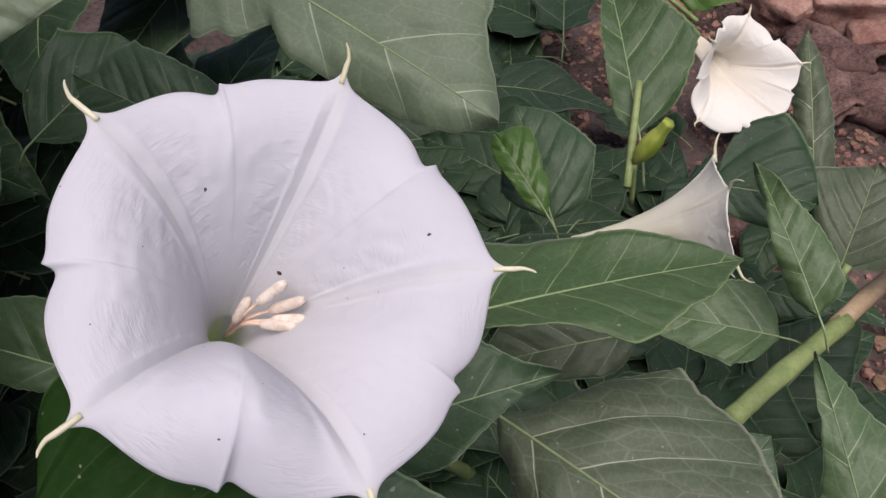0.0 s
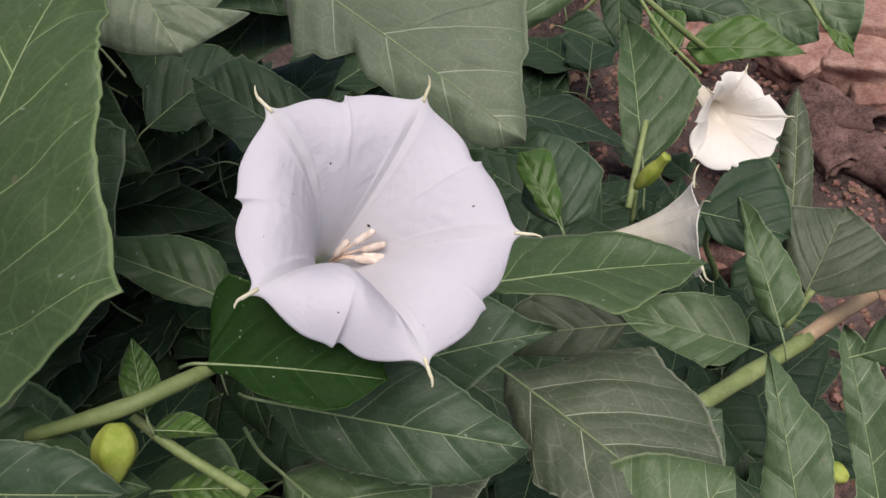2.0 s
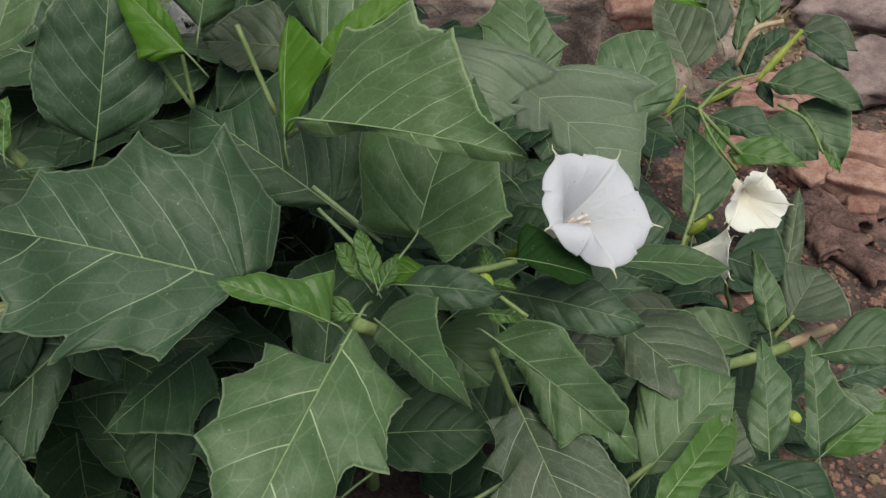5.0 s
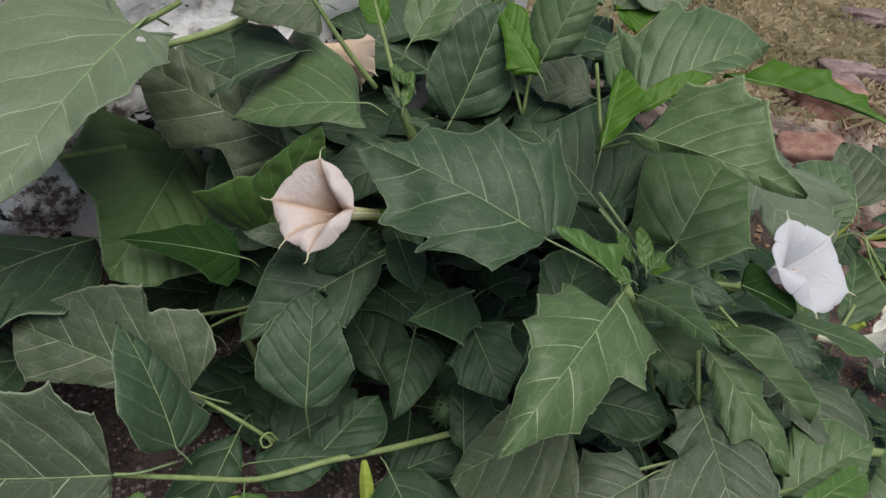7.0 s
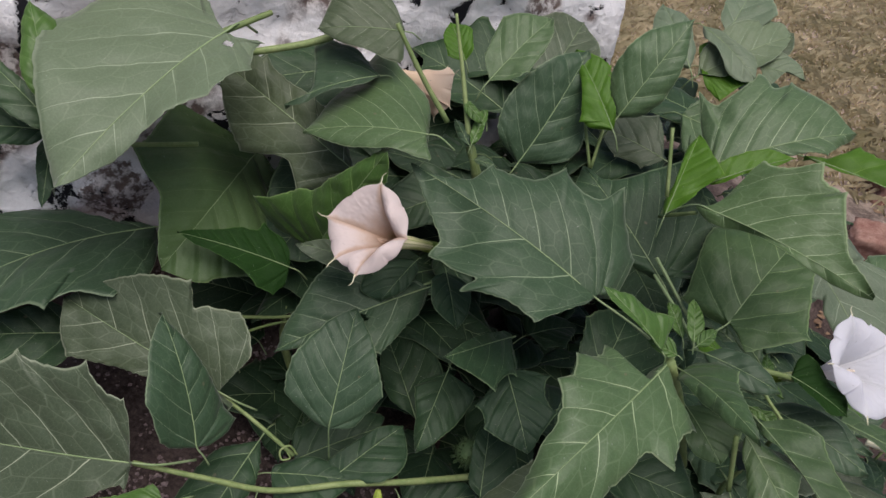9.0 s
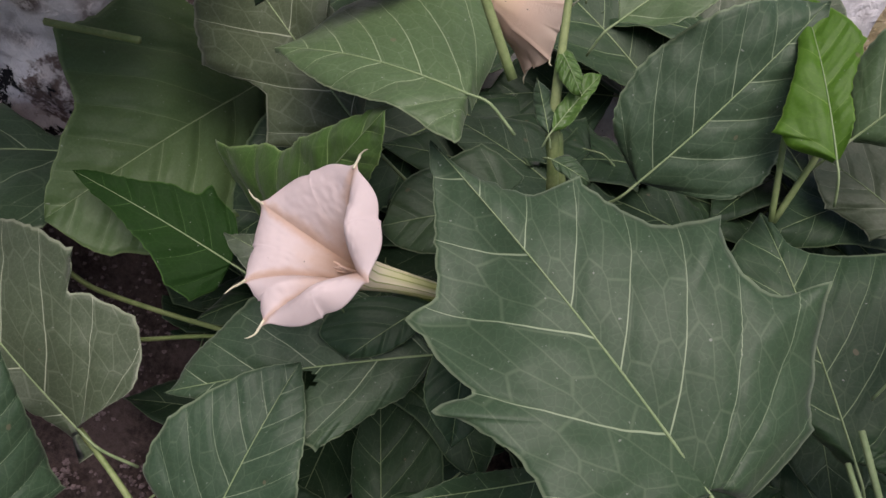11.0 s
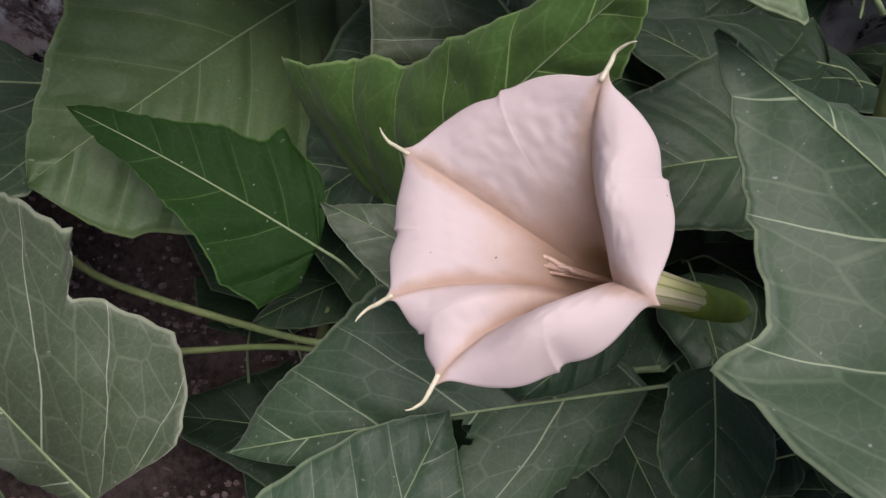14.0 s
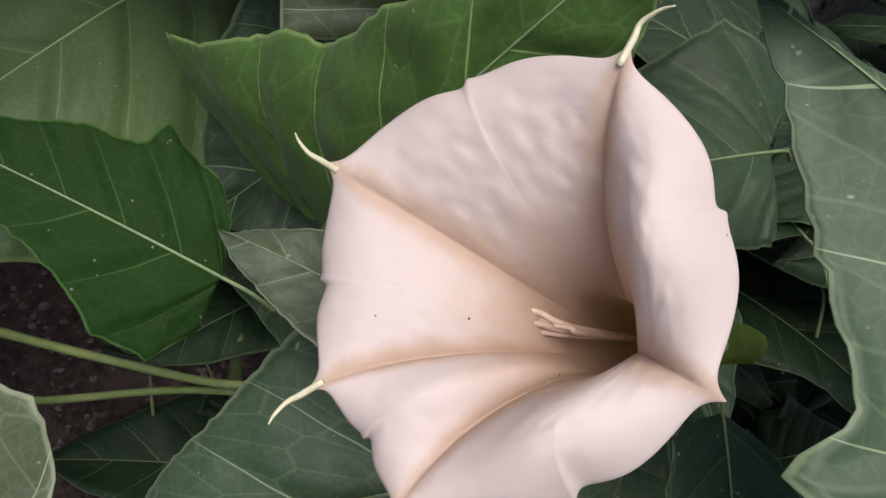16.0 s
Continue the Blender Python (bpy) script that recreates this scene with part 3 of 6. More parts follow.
    for k, (angle, reach, lift) in enumerate(corners):
        if not tails:
            break
        if k in bare:
            continue
        bm = bmesh.new()
        p = spot(angle, 1.0)
        out = Vector((math.cos(radians(angle)), math.sin(radians(angle)), 0))
        curl = Vector((-out.y, out.x, 0)) * hooks[k]
        up = Vector((0, 0, 1))
        tube(bm, [p - out * 0.005 - up * 0.0004, p + out * 0.12 * tails, p + out * 0.5 * tails + up * 0.1 * tails, p + out * 0.85 * tails + (up * 0.3 + curl * 0.5) * tails, p + out * tails + (up * 0.45 + curl) * tails], [0.0008, 0.0008, 0.0006, 0.0004, 0.00015], 7, 5)
        part("tail", bm, TAIL, ob, "thin pale pointed tail")
    for kind, aside, upward, length in stamens:
        bm = bmesh.new()
        head = core + Vector((aside[0] * 0.3, aside[1] * 0.3, upward * 0.5))
        end = core + Vector((aside[0], aside[1], upward))
        way = (end - head).normalized()
        if kind == "anther":
            tube(bm, [end - way * length, end - way * length * 0.8, end - way * length * 0.2, end], [0.0009, 0.0016, 0.0016, 0.0009], 10, 6, 0.2)
            part("anther", bm, ANTHER, ob, "pinkish cream anther")
            bm = bmesh.new()
            tube(bm, [deep.lerp(core, 0.75), core.lerp(head, 0.5), end - way * length * 0.9], [0.0007, 0.0006, 0.0005], 6, 5)
        else:
            tube(bm, [deep.lerp(core, 0.75), head, head.lerp(end, 0.6) + Vector((0.0008, 0.001, 0)), end], [0.0009, 0.0009, 0.0008, 0.0004], 6, 6)
        part("filament", bm, THREAD, ob)
    if calyx:
        bm = bmesh.new()
        way = (deep - inner).normalized()
        r = tube_radius
        tube(bm, [deep - way * calyx * 0.5, deep - way * calyx * 0.2, deep + way * calyx * 0.25, deep + way * calyx * 0.45, deep + way * calyx * 0.62], [1.12 * r, 1.28 * r, 1.25 * r, 1.0 * r, 0.35 * r], 10, 5, 0.12)
        part("calyx", bm, CALYX, ob, "ribbed green calyx")
    return ob


def bud(plant, foot, tip, radius, mat, label, shut=0.25, name="bud"):
    """A long pleated bud or seed case that swells and narrows again."""
    foot, tip = Vector(foot), Vector(tip)
    ahead = (tip - foot).normalized()
    aside = ahead.orthogonal().normalized()
    other = ahead.cross(aside)
    bm = bmesh.new()
    rings = []
    for k in range(19):
        f = k / 18
        r = radius * (0.35 + 0.65 * math.sin(math.pi * min(1, f * 1.15)) ** 0.8) if f < 0.8 else radius * (shut + (0.62 - shut) * max(0, (1 - f) / 0.2))
        r = max(r, 0.0006)
        rings.append([bm.verts.new(foot.lerp(tip, f) + r * (1 + 0.10 * math.cos(5 * 2 * math.pi * j / 20)) * (math.cos(2 * math.pi * j / 20) * aside + math.sin(2 * math.pi * j / 20) * other)) for j in range(20)])
    for one, two in zip(rings, rings[1:]):
        for j in range(20):
            bm.faces.new((one[j], one[(j + 1) % 20], two[(j + 1) % 20], two[j]))
    bm.faces.new(rings[0][::-1])
    bm.faces.new(rings[-1])
    ob = part(name, bm, mat, plant, label)
    ob.matrix_world = Matrix()
    return ob


def seed_capsule(plant, centre, radius):
    """A round capsule set with short spines."""
    bm = bmesh.new()
    bmesh.ops.create_uvsphere(bm, u_segments=20, v_segments=12, radius=radius)
    rng = random.Random(5)
    for k in range(150):
        z = rng.uniform(-0.95, 0.95)
        a = rng.uniform(0, 2 * math.pi)
        w = Vector((math.sqrt(1 - z * z) * math.cos(a), math.sqrt(1 - z * z) * math.sin(a), z))
        tube(bm, [w * radius * 0.95, w * radius * 1.2, w * radius * 1.42], [0.0008, 0.0005, 0.0002], 4, 1)
    ob = part("seed_capsule", bm, CAPSULE, plant, "round dark green spiny seed capsule")
    ob.matrix_world = Matrix.Translation(centre)
    return ob


# ---- ground ----
def lie(x, y):
    """Height of the ground: a bed by the wall that falls away to lower rubble and grass."""
    t = ((x + 0.67) * 1.22 + (y + 0.27) * 1.12) / 2.743
    t = min(1.0, max(0.0, t))
    z = -0.23 * t * t * (3 - 2 * t)
    far = math.hypot(x, y)
    off_wall = max(0.0, 0.866 * x - 0.5 * y + 0.635)
    z += 0.20 * max(0.0, 1 - off_wall / 0.19) ** 1.4
    z += 0.012 * noise.noise(Vector((x * 5, y * 5, 0))) + 0.006 * noise.noise(Vector((x * 22, y * 22, 3)))
    return z if far < 6 else -0.23


bm = bmesh.new()
reach = [-400, -120, -40, -15, -8, -5] + [-3.5 + 0.07 * k for k in range(101)] + [3.7, 5, 8, 15, 40, 120, 400]
sheet = [[bm.verts.new((x, y, lie(x, y))) for x in reach] for y in reach]
for one, two in zip(sheet, sheet[1:]):
    for k in range(len(reach) - 1):
        bm.faces.new((one[k], one[k + 1], two[k + 1], two[k]))
ground = part("ground", bm, EARTH)
tagged(ground, "dark brown soil with fine grit under the plants", "ground", kind="structure")

# ---- limewashed wall ----
along, out = Vector((0.5, 0.866, 0)), Vector((0.866, -0.5, 0))
bm = bmesh.new()


def face_of_wall(u, z):
    p = out * -0.635 + along * u + Vector((0, 0, z))
    rough = 0.030 * noise.noise(Vector((u * 5, z * 6, 1))) + 0.014 * noise.noise(Vector((u * 17, z * 17, 5))) + 0.005 * noise.noise(Vector((u * 60, z * 60, 9)))
    return p + out * rough


nu, nz = 230, 110
front = [[bm.verts.new(face_of_wall(-2.0 + 2.15 * i / nu, -0.4 + 1.15 * j / nz)) for i in range(nu + 1)] for j in range(nz + 1)]
for j in range(nz):
    for i in range(nu):
        bm.faces.new((front[j][i], front[j][i + 1], front[j + 1][i + 1], front[j + 1][i]))
rear = [bm.verts.new(v.co - out * 0.25) for v in (front[0][0], front[0][nu], front[nz][nu], front[nz][0])]
bm.faces.new([front[nz][i] for i in range(nu + 1)] + [rear[2], rear[3]])
bm.faces.new([front[j][nu] for j in range(nz, -1, -1)] + [rear[1], rear[2]])
bm.faces.new([front[j][0] for j in range(nz + 1)] + [rear[3], rear[0]])
bm.faces.new([rear[1], rear[0], rear[3], rear[2]])
wall = part("wall_west", bm, LIMEWASH)
tagged(wall, "rough limewashed masonry wall, flaked and stained black", "wall", kind="structure")

# ---- plants ----
main = thing("datura_plant", "bushy datura plant with large lobed leaves and a cream flower", "plant", "datura plants", (-0.25, -0.05, lie(-0.25, -0.05)))
white = thing("datura_plant", "datura plant with broad leaves and one wide open white flower", "plant", "datura plants", (0.02, 0.22, lie(0.02, 0.22)))
far = thing("datura_plant", "small datura plant with ivory flowers and buds beside broken bricks", "plant", "datura plants", (0.25, 0.45, lie(0.25, 0.45)))
wallside = thing("datura_plant", "datura plant with broad dull leaves against the limewashed wall", "plant", "datura plants", (-0.6, -0.12, lie(-0.6, -0.12)))
bpy.context.view_layer.update()


leaf(main, (-0.224, -0.083, 0.461), (-0.462, -0.11, 0.522), (0.23, -0.402, 0.886), [(0.03, 0.1), (0.14, 0.29), (0.31, 0.3), (0.46, 0.37), (0.44, 0.29), (0.53, 0.3), (0.67, 0.29), (0.67, 0.22), (0.8, 0.13), (0.9, 0.06)], [(-0.07, 0.07), (-0.07, 0.17), (-0.05, 0.29), (0.05, 0.38), (0.18, 0.5), (0.22, 0.4), (0.33, 0.36), (0.44, 0.4), (0.5, 0.3), (0.59, 0.26), (0.71, 0.21), (0.74, 0.12), (0.84, 0.05), (0.93, 0.01)], 0.3, GREEN, fold=0.25, droop=0.85, stalk=(-0.129, -0.095, 0.452))
leaf(main, (-0.46, -0.092, 0.554), (-0.589, -0.149, 0.518), (-0.13, -0.31, 0.94), [(-0.07, 0.23), (0.2, 0.23), (0.5, 0.17)], [(0.11, 0.47), (0.59, 0.88), (0.87, 0.37)], .15, LIGHT)
leaf(main, (-0.393, 0.015, 0.507), (-0.386, 0.116, 0.628), (0.67, -0.59, 0.45), [(0.12, 0.28), (0.34, 0.35), (0.68, 0.28)], [(0.26, 0.31), (0.47, 0.32), (0.71, 0.19)], .1, GREEN)
leaf(main, (-0.329, 0.126, 0.561), (-0.306, 0.219, 0.674), (0.31, -0.76, 0.57), [(0.24, 0.26), (0.59, 0.27)], [(0.21, 0.18), (0.43, 0.2)], .1, LIGHT)
leaf(main, (-0.197, 0.095, 0.57), (-0.084, 0.215, 0.619), (0.11, -0.46, 0.88), [(0.03, 0.24), (0.1, 0.53), (0.18, 0.41), (0.54, 0.55), (0.58, 0.44), (0.74, 0.45), (0.88, 0.26)], [(0.24, 0.03), (0.49, 0.1), (0.7, 0.13), (0.89, 0.05)], 0.3, LIGHT)
leaf(main, (-0.135, -0.117, 0.47), (-0.207, -0.13, 0.516), (0.56, -0.23, 0.8), [(0.23, 0.03), (0.49, 0.06), (0.77, 0.1)], [(0.03, 0.23), (0.1, 0.44), (0.37, 0.26), (0.66, 0.21), (0.85, 0.09)], 0.15, FRESH)
leaf(main, (-0.127, -0.099, 0.444), (-0.159, -0.349, 0.425), (0.32, -0.11, 0.94), [(0.07, 0.1), (0.14, 0.23), (0.27, 0.22), (0.39, 0.26), (0.41, 0.17), (0.54, 0.17), (0.68, 0.16), (0.83, 0.07)], [(0.15, 0.01), (0.16, 0.08), (0.15, 0.2), (0.25, 0.2), (0.32, 0.25), (0.42, 0.21), (0.51, 0.22), (0.57, 0.15), (0.72, 0.09), (0.86, 0.04)], 0.35, LIGHT, fold=0.1)
leaf(main, (-0.114, -0.081, 0.432), (-0.023, -0.173, 0.483), (0.04, -0.39, 0.92), [(-0.03, 0.16), (0.05, 0.26), (0.25, 0.31), (0.41, 0.22), (0.74, 0.1)], [(0.19, 0.09), (0.47, 0.09), (0.76, 0.08), (0.91, 0.03)], 0.2, MID)
leaf(main, (-0.404, -0.278, 0.268), (-0.454, -0.186, 0.359), (0.36, -0.56, 0.75), [(0.03, 0.14), (0.21, 0.4), (0.49, 0.41), (0.8, 0.23)], [(0.06, 0.2), (0.33, 0.36), (0.6, 0.26)], .12, GREEN, stalk=(-0.408, -0.266, 0.196))
leaf(main, (-0.416, -0.101, 0.364), (-0.511, -0.26, 0.299), (0.2, -0.47, 0.86), [(0.2, 0.17), (0.43, 0.28), (0.68, 0.09)], [(0.19, 0.24), (0.51, 0.35), (0.79, 0.18)], .12, GREEN, holes=[(0.453, 0.046, 0.007)])
leaf(main, (-0.403, -0.086, 0.388), (-0.35, -0.13, 0.357), (0.21, -0.39, 0.9), [(0.35, 0.31), (0.71, 0.24)], [(0.15, 0.26), (0.57, 0.31)], .1, DARK)
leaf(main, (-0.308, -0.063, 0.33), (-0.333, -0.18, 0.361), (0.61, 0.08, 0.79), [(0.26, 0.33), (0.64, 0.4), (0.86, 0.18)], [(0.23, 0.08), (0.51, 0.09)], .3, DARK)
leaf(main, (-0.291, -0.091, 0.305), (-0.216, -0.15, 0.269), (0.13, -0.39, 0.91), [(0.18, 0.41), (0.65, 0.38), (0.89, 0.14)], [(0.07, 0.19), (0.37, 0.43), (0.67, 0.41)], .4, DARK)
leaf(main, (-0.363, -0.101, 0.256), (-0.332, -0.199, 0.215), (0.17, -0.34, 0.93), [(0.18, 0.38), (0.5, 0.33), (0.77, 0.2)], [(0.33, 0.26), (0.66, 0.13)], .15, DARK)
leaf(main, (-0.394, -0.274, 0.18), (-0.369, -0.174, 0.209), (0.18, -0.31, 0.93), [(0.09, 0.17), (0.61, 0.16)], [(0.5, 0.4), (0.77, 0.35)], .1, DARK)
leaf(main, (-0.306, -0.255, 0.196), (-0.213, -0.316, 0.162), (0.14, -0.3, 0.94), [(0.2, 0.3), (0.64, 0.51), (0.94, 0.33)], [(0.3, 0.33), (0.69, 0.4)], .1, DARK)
leaf(main, (-0.132, -0.184, 0.326), (-0.224, -0.268, 0.254), (-0.05, -0.62, 0.78), [(0.24, 0.54), (0.68, 0.61), (0.95, 0.21)], [(0.35, 0.26), (0.66, 0.19)], .2, PALE)
leaf(main, (-0.039, -0.153, 0.254), (-0.115, -0.26, 0.212), (0.01, -0.37, 0.93), [(0.2, 0.2), (0.67, 0.29)], [(0.01, 0.25), (0.31, 0.39), (0.64, 0.24)], .3, PALE)
leaf(main, (-0.313, 0.071, 0.57), (-0.402, 0.116, 0.622), (0.2, -0.55, 0.81), [(0.19, 0.25), (0.66, 0.09)], [(0.34, 0.11), (0.67, 0.23)], .2, LIME)
leaf(main, (-0.491, 0.015, 0.599), (-0.535, 0.038, 0.627), (0.24, -0.53, 0.81), [(0.19, 0.3), (0.57, 0.3)], [(0.22, 0.24), (0.64, 0.34)], .2, LIME)
leaf(main, (-0.454, 0.014, 0.59), (-0.439, 0.111, 0.65), (0.22, -0.54, 0.81), [(0.25, 0.24), (0.63, 0.34)], [(0.28, 0.24), (0.69, 0.19)], .15, LIGHT)
leaf(main, (-0.209, 0.017, 0.53), (-0.225, 0.103, 0.591), (0.11, -0.56, 0.82), [(0.32, 0.04), (0.76, 0.06)], [(0.33, 0.21), (0.57, 0.36), (0.84, 0.15)], .2, LIME)
leaf(main, (-0.186, 0.063, 0.564), (-0.124, 0.127, 0.601), (0.1, -0.57, 0.82), [(0.29, 0.2), (0.65, 0.18)], [(0.34, 0.03), (0.69, 0.04)], .15, LIME)
leaf(main, (-0.453, -0.039, 0.451), (-0.486, -0.114, 0.433), (0.25, -0.33, 0.91), [(0.16, 0.37), (0.57, 0.35), (0.84, 0.22)], [(-0.3, 0.29), (0.03, 0.57), (0.68, 0.36)], .1, GREEN)
leaf(main, (-0.473, -0.159, 0.397), (-0.537, -0.205, 0.416), (0.38, -0.14, 0.91), [(0.2, 0.22), (0.51, 0.26), (0.79, 0.13)], [(0.49, 0.22), (0.8, 0.11)], .1, PALE)
leaf(main, (-0.445, -0.09, 0.382), (-0.441, -0.156, 0.363), (0.23, -0.25, 0.94), [(0.23, 0.17), (0.53, 0.2)], [(0.38, 0.36), (0.8, 0.54), (1.09, 0.39)], .1, DARK)
leaf(main, (-0.192, 0.035, 0.442), (-0.341, 0.09, 0.499), (0.14, -0.51, 0.85), [(0.67, 0.27)], [(-0.13, 0.21), (0.13, 0.59), (0.61, 0.66), (0.78, 0.11)], .4, DARK)
leaf(main, (-0.276, 0.203, 0.496), (-0.374, 0.191, 0.506), (0.15, -0.54, 0.83), [(0.19, 0.25), (0.59, 0.3)], [(0.35, 0.49), (0.66, 0.4)], .3, PALE)
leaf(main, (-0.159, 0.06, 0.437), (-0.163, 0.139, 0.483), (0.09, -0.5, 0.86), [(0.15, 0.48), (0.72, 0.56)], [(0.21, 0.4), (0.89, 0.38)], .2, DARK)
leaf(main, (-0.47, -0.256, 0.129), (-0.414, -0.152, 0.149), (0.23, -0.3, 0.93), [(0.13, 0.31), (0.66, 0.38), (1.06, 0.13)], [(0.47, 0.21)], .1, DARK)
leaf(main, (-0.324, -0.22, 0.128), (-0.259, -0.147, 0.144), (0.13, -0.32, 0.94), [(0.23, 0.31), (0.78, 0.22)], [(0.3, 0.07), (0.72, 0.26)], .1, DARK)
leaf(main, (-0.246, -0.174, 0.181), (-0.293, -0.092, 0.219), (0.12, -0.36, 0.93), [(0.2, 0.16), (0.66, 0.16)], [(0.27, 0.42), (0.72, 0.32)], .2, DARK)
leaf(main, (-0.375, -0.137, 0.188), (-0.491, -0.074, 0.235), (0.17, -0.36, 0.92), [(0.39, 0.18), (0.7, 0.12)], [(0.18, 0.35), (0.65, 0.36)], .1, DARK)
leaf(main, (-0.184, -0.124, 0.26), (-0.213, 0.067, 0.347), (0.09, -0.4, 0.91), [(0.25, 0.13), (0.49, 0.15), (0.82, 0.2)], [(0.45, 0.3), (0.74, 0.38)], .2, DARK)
leaf(main, (-0.291, 0.272, 0.532), (-0.166, 0.273, 0.516), (0.11, -0.52, 0.85), [(0.05, 0.2), (0.46, 0.36), (0.88, 0.03)], [(0.36, 0.46), (0.64, 0.27)], .2, LIGHT)
leaf(main, (-0.323, 0.414, 0.538), (-0.238, 0.523, 0.607), (0.06, -0.57, 0.82), [(0.25, 0.26), (0.68, 0.32), (0.98, 0.18)], [(0.26, 0.16), (0.61, 0.21)], .15, SILVER)
leaf(main, (-0.329, 0.369, 0.562), (-0.416, 0.431, 0.614), (0.09, -0.57, 0.82), [(0.36, 0.32), (0.7, 0.23)], [(0.35, 0.17), (0.68, 0.19)], .1, SILVER)
leaf(main, (-0.116, -0.067, 0.46), (-0.138, -0.03, 0.482), (0.06, -0.48, 0.88), [(0.36, 0.15), (0.74, 0.15)], [(0.17, 0.17), (0.43, 0.2), (0.75, 0.12)], 0.1, FRESH)
leaf(main, (-0.112, -0.07, 0.46), (-0.102, -0.047, 0.472), (0.06, -0.47, 0.88), [(0.39, 0.29), (0.8, 0.23)], [(0.44, 0.24)], .1, FRESH)
leaf(main, (-0.122, -0.098, 0.46), (-0.153, -0.102, 0.46), (0.07, -0.47, 0.88), [(0.36, 0.21)], [(0.37, 0.36), (0.76, 0.34)], .1, FRESH)
leaf(main, (-0.129, -0.058, 0.451), (-0.161, -0.033, 0.466), (0.12, -0.39, 0.91), [(0.51, 0.17), (0.8, 0.09)], [(0.31, 0.13), (0.74, 0.2)], .1, FRESH)
leaf(main, (-0.485, 0.218, 0.48), (-0.503, 0.365, 0.567), (0.28, -0.46, 0.84), [(0.32, 0.35), (0.69, 0.41), (0.96, 0.24)], [(0.25, 0.23), (0.66, 0.28)], .15, PALE)
leaf(main, (-0.43, -0.045, 0.535), (-0.463, -0.033, 0.552), (0.26, -0.49, 0.83), [(0.34, 0.14), (0.62, 0.12)], [(0.37, 0.16), (0.71, 0.17)], .1, GREEN)
leaf(main, (-0.427, -0.046, 0.539), (-0.437, -0.006, 0.566), (0.26, -0.49, 0.83), [(0.39, 0.14), (0.73, 0.15)], [(0.29, 0.13), (0.65, 0.09)], .1, FRESH)
leaf(main, (-0.457, -0.027, 0.574), (-0.427, -0.032, 0.562), (0.27, -0.5, 0.82), [(0.13, 0.17), (0.55, 0.18)], [(0.39, 0.23), (0.81, 0.17)], .1, FRESH)
leaf(main, (-0.419, -0.047, 0.523), (-0.393, -0.036, 0.521), (0.25, -0.48, 0.84), [(0.26, 0.27), (0.64, 0.24)], [(0.37, 0.18), (0.75, 0.21)], .1, GREEN)
leaf(white, (-0.176, -0.021, 0.579), (0, -0.051, 0.585), (0.06, -0.49, 0.87), [(0.08, 0.04), (0.12, 0.2), (0.16, 0.36), (0.26, 0.36), (0.43, 0.48), (0.48, 0.41), (0.61, 0.39), (0.72, 0.23), (0.82, 0.1)], [(0.19, 0.04), (0.33, 0.01), (0.58, 0.05), (0.78, 0.04)], 0.3, LIGHT, fold=0.25, stalk=(-0.213, 0.024, 0.522))
leaf(white, (-0.125, 0.241, 0.558), (0.119, 0.242, 0.545), (0.05, -0.55, 0.83), [(0.12, 0.06), (0.2, 0.15), (0.34, 0.13), (0.46, 0.16), (0.5, 0.12), (0.67, 0.12), (0.71, 0.08), (0.86, 0.03)], [(0.24, 0.01), (0.45, 0.01), (0.65, 0.03), (0.86, 0.03)], 0.3, LIME)
leaf(white, (-0.099, -0.005, 0.458), (-0.08, 0.152, 0.512), (-0.1, -0.31, 0.94), [(0.02, 0.31), (0.48, 0.47), (0.7, 0.45)], [(-0.12, 0.18), (0.0, 0.31), (0.16, 0.42), (0.54, 0.27)], .2, MID, stalk=(-0.115, -0.064, 0.45))
leaf(white, (-0.012, -0.03, 0.268), (0.085, -0.164, 0.211), (-0.01, -0.4, 0.92), [(0.24, 0.14), (0.29, 0.27), (0.4, 0.31), (0.6, 0.34), (0.8, 0.31)], [(0.04, 0.08), (0.02, 0.18), (0.16, 0.2), (0.23, 0.3), (0.32, 0.24), (0.47, 0.33), (0.5, 0.51), (0.65, 0.55)], 0.35, PALE)
leaf(white, (-0.025, 0.017, 0.313), (0.108, -0.054, 0.241), (-0.03, -0.36, 0.93), [(0.16, 0.15), (0.35, 0.22), (0.48, 0.13), (0.73, 0.14), (0.87, 0.1)], [(0.2, 0.12), (0.45, 0.23), (0.62, 0.26), (0.65, 0.13), (0.79, 0.07), (0.9, 0.09)], 0.25, LIGHT)
leaf(white, (0.068, 0.121, 0.235), (0.196, 0.022, 0.219), (0.02, -0.02, 1), [(0.08, 0.11), (0.21, 0.29), (0.36, 0.44), (0.44, 0.41), (0.59, 0.4), (0.69, 0.34)], [(0.1, 0.1), (0.22, 0.17), (0.31, 0.21), (0.41, 0.25)], 0.2, PALE, fold=0.04, bow=0.03)
leaf(white, (0.115, -0.037, 0.188), (0.197, 0.068, 0.23), (-0.08, -0.32, 0.94), [(0.34, 0.35), (0.52, 0.48), (0.79, 0.33)], [(0.29, 0.17), (0.55, 0.22)], .2, LIGHT)
leaf(white, (0.059, 0.132, 0.311), (0.186, 0.168, 0.284), (0.11, 0.31, 0.94), [(0.06, 0.26), (0.2, 0.31), (0.32, 0.28), (0.6, 0.18), (0.8, 0.10)], [(0.13, 0.11), (0.34, 0.17), (0.52, 0.25), (0.73, 0.17)], .1, MID, bow=0.015, fold=0.08)
